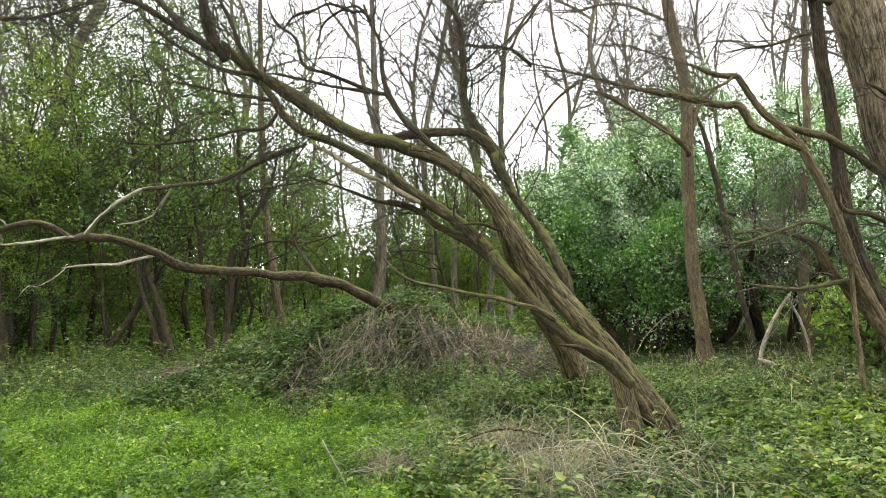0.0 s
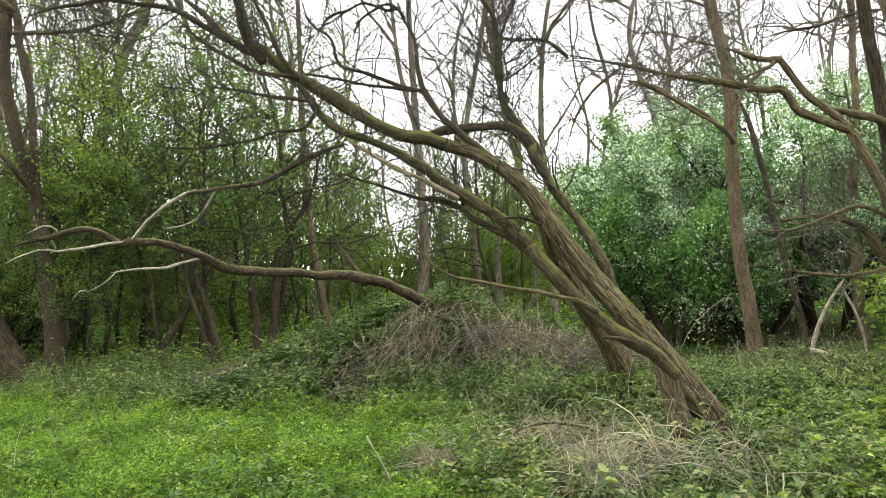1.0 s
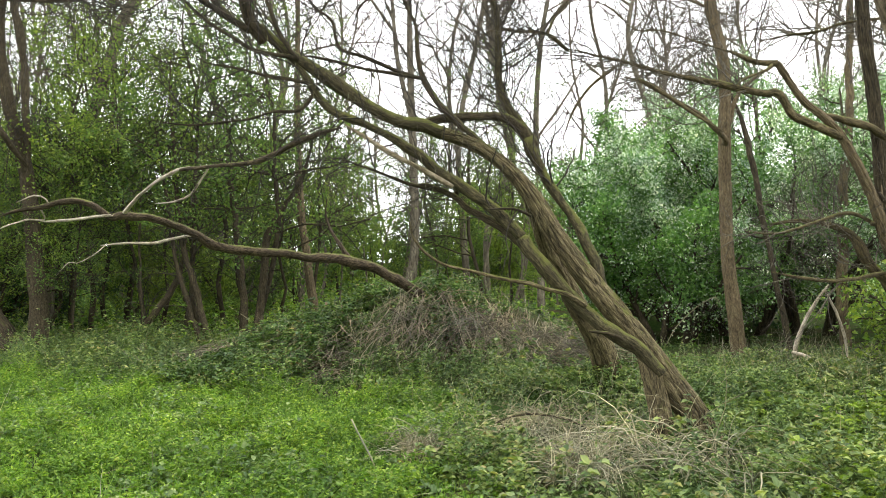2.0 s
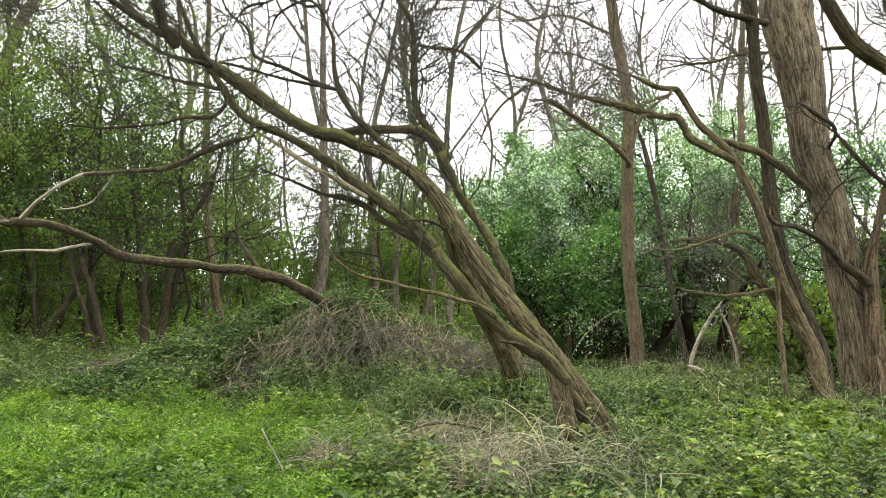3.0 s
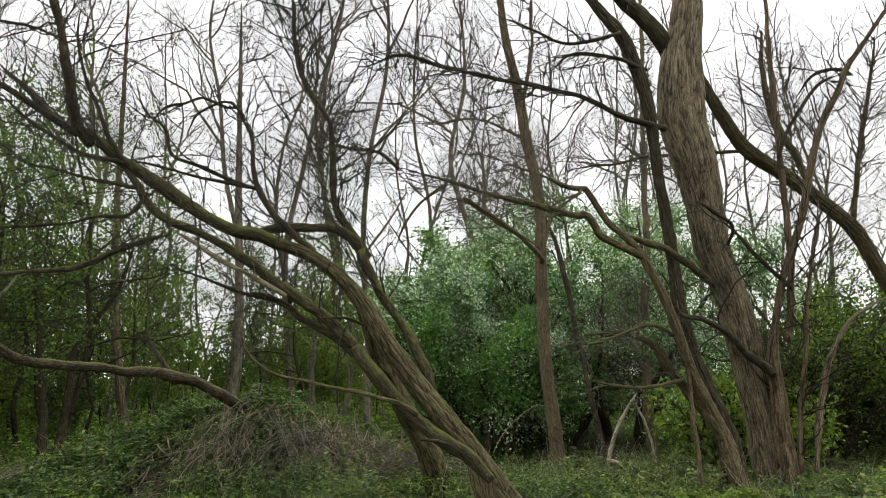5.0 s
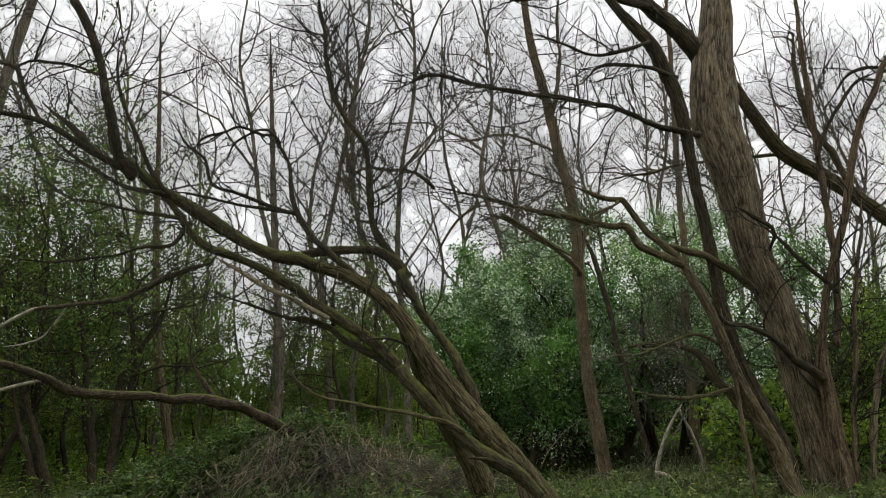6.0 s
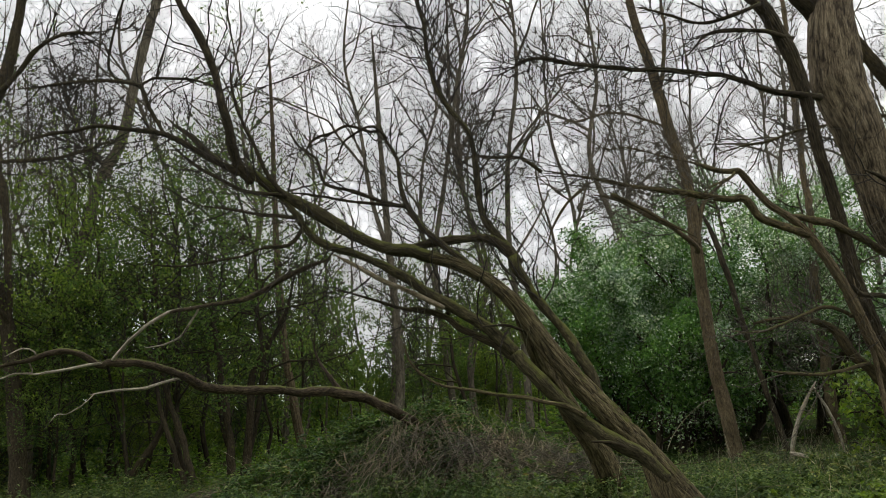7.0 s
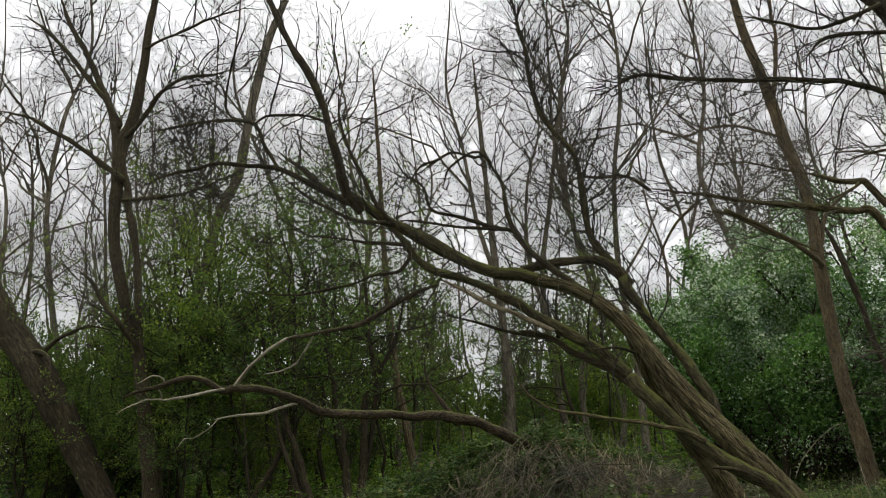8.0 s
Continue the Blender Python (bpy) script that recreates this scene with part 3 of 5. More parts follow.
limb(lean, "low_branch", [(0.70, 6.90, 1.16, 0.028), (0.53, 6.90, 1.26, 0.021), (0.36, 6.90, 1.31, 0.019), (0.17, 6.90, 1.37, 0.017), (-0.04, 6.90, 1.41, 0.017), (-0.28, 6.90, 1.46, 0.014), (-0.49, 6.90, 1.51, 0.012), (-0.66, 6.90, 1.62, 0.012), (-0.77, 6.90, 1.77, 0.010), (-0.80, 6.90, 1.90, 0.007)])
limb(lean, "broken_limb", [(-0.43, 7.05, 2.20, 0.022), (-0.64, 7.03, 2.31, 0.025), (-0.81, 7.02, 2.40, 0.023), (-0.99, 7.01, 2.49, 0.022), (-1.15, 7.00, 2.62, 0.020), (-1.29, 6.99, 2.71, 0.015), (-1.39, 6.98, 2.77, 0.005)], SPLITWOOD)
limb(lean, "side_limb", [(-0.40, 7.15, 2.17, 0.018), (-0.43, 7.25, 2.14, 0.023), (-0.63, 7.21, 2.19, 0.021), (-0.83, 7.17, 2.24, 0.017), (-1.13, 7.14, 2.36, 0.013), (-1.43, 7.10, 2.46, 0.004)], BARK_DARK)
limb(lean, "side_limb", [(-1.67, 7.24, 3.15, 0.020), (-1.81, 7.20, 2.95, 0.016), (-2.05, 7.16, 2.92, 0.013), (-2.34, 7.12, 2.84, 0.011), (-2.63, 7.08, 2.81, 0.011), (-2.91, 7.04, 2.81, 0.009), (-3.14, 7.00, 2.84, 0.003)], BARK_DARK)
limb(lean, "side_limb", [(-1.73, 7.25, 3.21, 0.025), (-1.76, 7.20, 3.19, 0.019), (-2.00, 7.15, 3.23, 0.017), (-2.24, 7.10, 3.28, 0.013), (-2.47, 7.05, 3.33, 0.011), (-2.65, 7.00, 3.36, 0.004)], BARK_DARK)
limb(lean, "side_limb", [(-1.86, 7.20, 3.42, 0.023), (-2.19, 7.10, 3.47, 0.019), (-2.45, 7.00, 3.61, 0.015), (-2.67, 6.90, 3.76, 0.013), (-2.82, 6.80, 3.92, 0.004)], BARK_DARK)
limb(lean, "side_limb", [(-2.52, 7.17, 3.83, 0.025), (-2.51, 7.30, 3.84, 0.039), (-2.83, 7.45, 4.15, 0.028), (-3.16, 7.60, 4.48, 0.007)], BARK_DARK)
limb(lean, "side_limb", [(0.41, 7.10, 1.87, 0.020), (0.44, 7.20, 1.86, 0.015), (0.28, 7.10, 1.93, 0.013), (0.08, 7.00, 1.99, 0.013), (-0.12, 6.90, 1.99, 0.004)], BARK_DARK)
limb(lean, "broken_stub", [(1.09, 6.86, 0.81, 0.023), (0.95, 6.85, 0.91, 0.021), (0.83, 6.85, 0.94, 0.016), (0.72, 6.84, 0.96, 0.009)], BARK_DARK, "snapped dead branch stub")


def hang(ob, name, where, length, thick, mat, label, drift=0.06):
    """Thin loose strands that hang from places on a limb, each a part."""
    n = len(where)
    p, r = strands(where, rng.normal(0, drift * 3, (n, 3)) * (1, 1, 0) + (0, 0, -1), length * rng.uniform(0.4, 1.2, n), np.full(n, thick), 7, drift * 2, (0, 0, -0.2))
    for k in range(n):
        part(name, stems_mesh([(p[k:k + 1], r[k:k + 1])]), mat, ob, label)


for row in EVERY[lean.name][:2] + EVERY[lean.name][3:4]:
    spot = row[rng.integers(len(row) // 3, len(row) - 2, 7)]
    hang(lean, "dry_tendril", spot[:, :3] - (0, 0.06, 0), 0.42, 0.0022, STRAW, "pale dry tendril hanging from a limb")
foot = EVERY[lean.name][0][4:26]
spot = foot[rng.integers(0, len(foot), 46)]
spot = spot[:, :3] + rng.normal(0, 0.09, (46, 3)) * (1, 0.5, 0.4) + (0.09, -0.13, 0.02)
hang(lean, "dead_ivy_stem", spot, 0.4, 0.004, BARK_DARK, "dead ivy stem clinging to the foot of the trunk", 0.09)
twigs_for(lean, 290, 1.5, 0.009, 4, fan=3.0)

log = tree("fallen_trunk", BARK_LOG, -1.4, 11.2, "fallen dead trunk lying off a brambly mound", "fallen tree")
limb(log, "trunk", [(-1.06, 11.20, 0.91, 0.073), (-1.27, 10.96, 1.16, 0.072), (-1.69, 10.71, 1.41, 0.070), (-2.10, 10.47, 1.54, 0.071), (-2.55, 10.22, 1.63, 0.060), (-3.20, 9.98, 1.70, 0.057), (-3.60, 9.73, 1.75, 0.055), (-3.88, 9.49, 1.96, 0.052), (-4.14, 9.24, 2.08, 0.047), (-4.41, 9.00, 2.13, 0.041), (-4.56, 8.95, 2.11, 0.039), (-4.75, 8.88, 2.25, 0.037), (-4.98, 8.81, 2.28, 0.034), (-5.28, 8.74, 2.22, 0.028), (-5.51, 8.67, 2.17, 0.018), (-5.67, 8.60, 2.10, 0.004)])
limb(log, "stub", [(-2.00, 10.53, 1.51, 0.057), (-2.04, 10.60, 1.48, 0.051), (-2.13, 10.60, 1.62, 0.033), (-2.24, 10.60, 1.79, 0.023), (-2.35, 10.60, 1.98, 0.016), (-2.42, 10.60, 2.21, 0.012), (-2.40, 10.60, 2.40, 0.003)])
limb(log, "white_branch", [(-4.42, 9.00, 2.13, 0.026), (-4.23, 8.82, 2.24, 0.021), (-3.94, 8.65, 2.41, 0.019), (-3.62, 8.48, 2.53, 0.019), (-3.34, 8.30, 2.58, 0.007)], DEADWOOD)
limb(log, "hanging_branch", [(-3.41, 8.34, 2.57, 0.008), (-3.43, 8.30, 2.55, 0.018), (-3.03, 8.17, 2.58, 0.021), (-2.64, 8.03, 2.57, 0.025), (-2.31, 7.90, 2.62, 0.026), (-2.00, 7.77, 2.74, 0.027), (-1.70, 7.63, 2.80, 0.023), (-1.51, 7.50, 2.82, 0.008)])
limb(log, "side_branch", [(-3.23, 8.23, 2.56, 0.012), (-3.16, 8.40, 2.57, 0.009), (-3.28, 8.45, 2.43, 0.011), (-3.42, 8.50, 2.28, 0.011), (-3.62, 8.55, 2.23, 0.009), (-3.85, 8.60, 2.22, 0.003)], DEADWOOD)
limb(log, "dead_branch", [(-3.82, 9.55, 1.90, 0.021), (-3.92, 9.42, 1.87, 0.019), (-4.05, 9.29, 1.83, 0.017), (-4.20, 9.16, 1.80, 0.017), (-4.42, 9.03, 1.78, 0.015), (-4.65, 8.90, 1.77, 0.004)], DEADWOOD)
limb(log, "side_branch", [(-4.59, 8.90, 1.77, 0.006), (-4.69, 8.82, 1.65, 0.006), (-4.85, 8.75, 1.56, 0.005), (-4.91, 8.68, 1.57, 0.005), (-5.01, 8.60, 1.43, 0.001)], DEADWOOD)
limb(log, "white_twig", [(-4.36, 9.00, 2.12, 0.020), (-4.62, 8.90, 2.11, 0.018), (-4.84, 8.80, 2.08, 0.016), (-5.12, 8.70, 2.05, 0.014), (-5.20, 8.60, 2.05, 0.004)], DEADWOOD)
limb(log, "side_branch", [(-5.28, 8.74, 2.22, 0.013), (-5.32, 8.90, 2.07, 0.010), (-5.44, 8.77, 2.08, 0.010), (-5.56, 8.63, 2.02, 0.008), (-5.68, 8.50, 1.93, 0.002)], DEADWOOD)
limb(log, "side_branch", [(-5.21, 8.76, 2.23, 0.013), (-5.22, 8.80, 2.23, 0.010), (-5.18, 8.70, 2.29, 0.008), (-5.26, 8.60, 2.33, 0.008), (-5.40, 8.50, 2.25, 0.002)], DEADWOOD)
twigs_for(log, 60, 0.4, 0.006, 2)

tall = tree("tall_tree", BARK_TALL, 3.5, 12.5, "tall straight bare tree with smooth brown bark")
limb(tall, "trunk", [(3.52, 12.50, -0.27, 0.153), (3.47, 12.52, -0.06, 0.123), (3.42, 12.54, 0.71, 0.106), (3.33, 12.56, 1.64, 0.097), (3.32, 12.58, 2.48, 0.092), (3.32, 12.60, 3.29, 0.087), (3.34, 12.62, 4.43, 0.087), (3.18, 12.70, 5.39, 0.084), (3.08, 12.77, 6.29, 0.078), (2.90, 12.85, 7.39, 0.065), (2.85, 12.92, 8.31, 0.053), (2.87, 13.00, 9.63, 0.038)])
limb(tall, "fork", [(3.10, 12.75, 6.06, 0.055), (3.11, 12.70, 6.01, 0.043), (3.28, 12.77, 6.64, 0.035), (3.39, 12.85, 7.35, 0.030), (3.42, 12.93, 7.99, 0.025), (3.61, 13.00, 9.04, 0.007)])
limb(tall, "side_limb", [(3.32, 12.60, 3.29, 0.056), (3.28, 12.40, 3.33, 0.043), (3.08, 12.24, 3.50, 0.039), (2.79, 12.08, 3.69, 0.036), (2.41, 11.92, 3.87, 0.033), (2.05, 11.76, 4.05, 0.029), (1.69, 11.60, 4.14, 0.008)])
limb(tall, "side_limb", [(3.32, 12.58, 3.29, 0.041), (3.31, 12.60, 3.36, 0.031), (3.41, 12.62, 3.70, 0.038), (3.55, 12.65, 4.06, 0.034), (3.78, 12.67, 4.29, 0.028), (4.10, 12.70, 4.48, 0.009)])
limb(tall, "side_limb", [(3.18, 12.70, 5.39, 0.032), (3.23, 12.80, 5.41, 0.025), (2.75, 12.60, 5.56, 0.022), (2.23, 12.40, 5.66, 0.018), (1.67, 12.20, 5.49, 0.015), (1.15, 12.00, 5.46, 0.004)])
twigs_for(tall, 80, 1.7, 0.011, 4, material=TWIG_PALE, fan=2.2)

right = tree("large_tree", BARK_RIGHT, 5.4, 9.0, "large tree with furrowed grey bark and side stems")
limb(right, "trunk", [(5.22, 9.00, -0.76, 0.378), (5.17, 9.00, -0.36, 0.315), (5.10, 9.01, 0.09, 0.244), (5.02, 9.01, 0.68, 0.207), (4.91, 9.02, 1.28, 0.186), (4.84, 9.03, 1.82, 0.194), (4.74, 9.03, 2.30, 0.196), (4.57, 9.04, 2.85, 0.204), (4.49, 9.05, 3.41, 0.215), (4.41, 9.05, 3.91, 0.244), (4.29, 9.06, 4.56, 0.283), (4.30, 9.06, 5.19, 0.268), (4.38, 9.08, 5.57, 0.232), (4.47, 9.10, 6.04, 0.197), (4.54, 9.13, 7.06, 0.130), (4.62, 9.17, 8.07, 0.110), (4.71, 9.20, 9.21, 0.075)])
limb(right, "dark_limb", [(4.48, 9.09, 5.04, 0.122), (4.41, 9.20, 5.06, 0.094), (4.17, 9.12, 5.52, 0.112), (3.91, 9.03, 5.81, 0.102), (3.54, 8.95, 6.09, 0.092), (3.18, 8.87, 6.43, 0.079), (2.76, 8.78, 6.83, 0.067), (2.34, 8.70, 7.24, 0.017)], BARK_DARK)
limb(right, "dark_limb", [(3.54, 8.95, 6.09, 0.072), (3.52, 8.90, 6.06, 0.055), (2.99, 8.80, 6.16, 0.042), (2.40, 8.70, 6.15, 0.033), (1.82, 8.60, 6.04, 0.026), (1.28, 8.50, 6.15, 0.020), (0.87, 8.40, 6.23, 0.006)], BARK_DARK)
limb(right, "side_stem", [(5.21, 8.72, -0.47, 0.195), (5.17, 8.72, -0.25, 0.163), (5.11, 8.73, 0.19, 0.127), (5.07, 8.74, 0.70, 0.101), (5.06, 8.75, 1.15, 0.083), (5.04, 8.76, 1.54, 0.073), (5.09, 8.77, 1.87, 0.046), (5.17, 8.77, 2.20, 0.039), (5.25, 8.78, 2.50, 0.035), (5.38, 8.78, 2.83, 0.035), (5.58, 8.79, 3.28, 0.040), (5.71, 8.80, 3.70, 0.040), (5.86, 8.81, 4.19, 0.040), (6.02, 8.81, 4.56, 0.036), (6.25, 8.82, 4.92, 0.035), (6.40, 8.83, 5.22, 0.032), (6.63, 8.83, 5.52, 0.028), (6.83, 8.84, 5.77, 0.024), (7.37, 8.85, 6.46, 0.017)], BARK_RED)
limb(right, "side_limb", [(4.98, 8.66, 1.44, 0.050), (4.83, 8.62, 1.53, 0.043), (4.65, 8.57, 1.64, 0.037), (4.42, 8.50, 1.83, 0.034), (4.24, 8.44, 1.96, 0.031), (3.99, 8.38, 2.05, 0.027), (3.77, 8.33, 2.09, 0.024), (3.69, 8.30, 2.17, 0.015)], BARK_DARK)
limb(right, "side_limb", [(4.69, 9.06, 2.92, 0.026), (4.53, 8.47, 3.11, 0.023), (4.20, 8.33, 3.28, 0.022), (3.98, 8.20, 3.35, 0.007)], BARK_DARK)
limb(right, "side_limb", [(5.38, 8.80, 2.42, 0.030), (4.90, 8.67, 2.81, 0.023), (4.68, 8.63, 3.04, 0.020), (4.40, 8.60, 3.25, 0.007)], BARK_DARK)
limb(right, "side_stem", [(5.17, 8.66, -0.25, 0.037), (5.28, 8.70, 0.83, 0.030), (5.43, 8.75, 1.61, 0.028), (5.59, 8.80, 2.41, 0.027), (5.80, 8.85, 3.11, 0.020), (5.90, 8.90, 3.55, 0.005)], BARK_RED)
limb(right, "side_stem", [(5.25, 8.80, 1.88, 0.043), (5.35, 8.90, 1.88, 0.040), (5.48, 8.97, 2.64, 0.041), (5.53, 9.03, 3.50, 0.039), (5.57, 9.10, 4.25, 0.037), (5.58, 9.17, 5.09, 0.036), (5.62, 9.23, 6.05, 0.029), (5.69, 9.30, 6.88, 0.009)], BARK_RED)
limb(right, "side_limb", [(5.56, 9.09, 4.16, 0.030), (5.50, 9.00, 4.15, 0.025), (5.76, 9.00, 4.66, 0.025), (6.10, 9.00, 5.05, 0.022), (6.43, 9.00, 5.21, 0.006)], BARK_DARK)
limb(right, "side_limb", [(6.43, 9.00, 5.21, 0.005), (6.59, 9.00, 5.21, 0.022), (6.43, 9.10, 5.31, 0.022), (6.17, 9.20, 5.24, 0.019), (5.97, 9.30, 5.00, 0.006)], BARK_DARK)
limb(right, "stem", [(5.36, 8.60, 0.33, 0.032), (5.49, 8.64, 0.95, 0.036), (5.65, 8.68, 1.47, 0.036), (5.89, 8.72, 1.86, 0.030), (6.20, 8.76, 2.13, 0.024), (6.62, 8.80, 2.34, 0.007)])
twigs_for(right, 150, 1.4, 0.011, 4, fan=2.6)

dark = tree("dark_stemmed_tree", BARK_DARK, 4.6, 8.6, "slender dark-stemmed tree with long bare side limbs")
limb(dark, "trunk", [(4.49, 8.60, -0.28, 0.170), (4.45, 8.61, -0.01, 0.150), (4.41, 8.62, 0.30, 0.135), (4.36, 8.63, 0.67, 0.123), (4.25, 8.63, 0.99, 0.110), (4.13, 8.64, 1.31, 0.100), (4.01, 8.65, 1.63, 0.090), (3.94, 8.66, 1.95, 0.085), (3.89, 8.67, 2.28, 0.074), (3.87, 8.68, 2.67, 0.066), (3.85, 8.69, 3.01, 0.063), (3.82, 8.70, 3.34, 0.061), (3.78, 8.70, 3.68, 0.061), (3.75, 8.71, 4.02, 0.061), (3.73, 8.72, 4.37, 0.067), (3.70, 8.73, 4.65, 0.073), (3.65, 8.73, 4.92, 0.082), (3.55, 8.74, 5.20, 0.082), (3.42, 8.75, 5.53, 0.077), (3.11, 8.80, 5.96, 0.053), (2.86, 8.80, 6.35, 0.045), (2.52, 8.78, 6.95, 0.028), (2.20, 8.76, 7.50, 0.008)])
limb(dark, "side_limb", [(3.88, 8.74, 4.36, 0.045), (3.85, 8.70, 4.35, 0.035), (3.52, 8.64, 4.41, 0.032), (3.19, 8.57, 4.47, 0.031), (2.87, 8.51, 4.61, 0.028), (2.38, 8.45, 4.71, 0.025), (1.72, 8.39, 4.80, 0.025), (1.20, 8.32, 4.86, 0.022), (0.72, 8.26, 4.96, 0.019), (0.38, 8.20, 4.82, 0.005)])
limb(dark, "side_limb", [(3.69, 8.76, 5.09, 0.038), (3.65, 8.70, 5.08, 0.029), (3.27, 8.60, 5.17, 0.026), (2.75, 8.50, 5.14, 0.020), (2.44, 8.40, 4.89, 0.006)])
limb(dark, "side_limb", [(3.41, 8.77, 5.57, 0.030), (3.28, 8.60, 5.45, 0.023), (2.69, 8.50, 5.28, 0.020), (2.26, 8.40, 5.39, 0.017), (1.85, 8.30, 5.47, 0.005)])
twigs_for(dark, 120, 1.4, 0.009, 4, fan=2.4)

crook = tree("crooked_tree", BARK_OLIVE, 4.6, 8.5, "crooked olive-barked tree with long horizontal limbs")
limb(crook, "trunk", [(4.49, 8.55, -0.36, 0.115), (4.37, 8.50, 0.22, 0.091), (4.24, 8.46, 0.72, 0.080), (4.06, 8.43, 1.10, 0.067), (3.89, 8.39, 1.43, 0.059), (3.76, 8.36, 1.80, 0.055), (3.65, 8.33, 2.12, 0.049), (3.54, 8.31, 2.37, 0.044), (3.43, 8.29, 2.57, 0.041), (3.31, 8.27, 2.78, 0.037), (3.16, 8.26, 2.94, 0.034), (2.97, 8.24, 3.09, 0.032), (2.82, 8.22, 3.31, 0.030), (2.71, 8.20, 3.47, 0.028)], BARK_TALL)
limb(crook, "limb", [(2.71, 8.20, 3.47, 0.036), (2.52, 8.19, 3.48, 0.031), (2.18, 8.09, 3.58, 0.011), (1.86, 8.03, 3.68, 0.010), (1.55, 7.97, 3.77, 0.009), (1.30, 7.91, 3.78, 0.008), (1.06, 7.86, 3.97, 0.007), (0.88, 7.80, 4.04, 0.003)])
limb(crook, "limb", [(3.34, 8.27, 2.73, 0.036), (3.08, 8.24, 2.85, 0.041), (2.87, 8.21, 2.94, 0.044), (2.77, 8.19, 3.08, 0.044), (2.67, 8.17, 3.16, 0.041), (2.38, 8.14, 3.19, 0.036), (0.59, 8.00, 3.64, 0.003)])
limb(crook, "limb", [(0.65, 8.00, 3.61, 0.019), (0.45, 7.95, 3.77, 0.019), (0.19, 7.90, 3.79, 0.017), (-0.04, 7.85, 3.80, 0.014), (-0.21, 7.80, 3.72, 0.004)])
limb(crook, "limb", [(3.14, 8.25, 2.95, 0.026), (3.47, 8.41, 2.93, 0.037), (3.72, 8.54, 2.85, 0.040), (4.06, 8.72, 2.72, 0.044), (4.41, 8.92, 2.54, 0.044), (4.77, 9.10, 2.37, 0.039)])
limb(crook, "side_limb", [(2.66, 8.20, 3.47, 0.014), (2.60, 8.13, 3.40, 0.014), (2.38, 8.07, 3.31, 0.012), (2.20, 8.00, 3.17, 0.003)])
limb(crook, "side_limb", [(1.09, 8.04, 3.43, 0.017), (1.09, 8.00, 3.42, 0.017), (0.87, 7.93, 3.24, 0.014), (0.69, 7.87, 2.99, 0.012), (0.57, 7.80, 2.69, 0.003)])
limb(crook, "side_limb", [(1.37, 8.07, 3.30, 0.021), (1.36, 8.00, 3.29, 0.019), (1.59, 7.97, 3.13, 0.017), (1.81, 7.93, 2.97, 0.017), (2.10, 7.90, 2.76, 0.006)])
limb(crook, "side_limb", [(0.45, 7.95, 3.77, 0.015), (0.55, 8.13, 4.01, 0.012), (0.70, 8.07, 4.18, 0.010), (0.66, 8.00, 4.34, 0.003)])
limb(crook, "stem", [(3.90, 8.29, -0.25, 0.034), (3.89, 8.30, 0.06, 0.028), (3.86, 8.32, 0.47, 0.026), (3.82, 8.34, 1.02, 0.026), (3.82, 8.36, 1.38, 0.025), (3.76, 8.38, 1.88, 0.018), (3.76, 8.40, 2.26, 0.005)], BARK_TALL)
limb(crook, "limb", [(4.21, 8.46, 0.74, 0.076), (4.05, 8.48, 0.99, 0.074), (3.86, 8.50, 1.22, 0.065), (3.68, 8.53, 1.51, 0.055), (3.52, 8.55, 1.77, 0.042), (3.33, 8.56, 1.87, 0.029), (3.07, 8.58, 1.92, 0.021), (2.75, 8.60, 1.89, 0.011)])
limb(crook, "side_limb", [(3.65, 8.36, 1.88, 0.027), (3.67, 8.40, 1.88, 0.021), (3.38, 8.30, 1.98, 0.018), (3.01, 8.20, 1.88, 0.015), (2.66, 8.10, 1.77, 0.012), (2.33, 8.00, 1.80, 0.003)])
limb(crook, "side_limb", [(3.77, 8.40, 1.38, 0.023), (3.39, 8.27, 1.33, 0.020), (2.96, 8.13, 1.34, 0.017), (2.55, 8.00, 1.41, 0.005)])
twigs_for(crook, 170, 1.1, 0.008, 4, material=TWIG_PALE, low=0.3, fan=2.2)

pale = tree("dead_sapling", DEADWOOD, 3.4, 12, "bleached dead sapling with a snapped drooping top", "dead tree")
limb(pale, "trunk", [(4.07, 12.00, -0.25, 0.039), (4.09, 12.00, -0.05, 0.031), (4.12, 12.00, 0.20, 0.031), (4.20, 12.00, 0.50, 0.031), (4.38, 12.00, 0.84, 0.031), (4.59, 12.00, 1.16, 0.010)])
limb(pale, "branch", [(4.54, 12.00, 1.07, 0.020), (4.69, 12.00, 0.74, 0.020), (4.81, 12.00, 0.31, 0.020), (4.83, 12.00, -0.03, 0.007)])
limb(pale, "fallen_branch", [(4.11, 12.00, 0.17, 0.025), (4.05, 11.90, 0.19, 0.028), (4.20, 11.73, 0.14, 0.028), (4.32, 11.57, -0.06, 0.022), (4.57, 11.40, -0.18, 0.005)])

slim = tree("slim_tree", BARK_TALL, 5.0, 14, "slim bare tree with brown bark")
limb(slim, "trunk", [(5.60, 14.00, -0.44, 0.096), (5.60, 14.07, 0.30, 0.091), (5.63, 14.14, 1.32, 0.088), (5.70, 14.21, 2.78, 0.076), (5.83, 14.29, 3.87, 0.062), (5.91, 14.36, 5.54, 0.052), (6.02, 14.43, 7.29, 0.042), (6.11, 14.50, 9.22, 0.027)])
twigs_for(slim, 90, 1.3, 0.014, material=TWIG_PALE)

bent = tree("bent_trunk", BARK_DARK, 4.0, 13.2, "bent dark trunk beside a pale leafy tree")
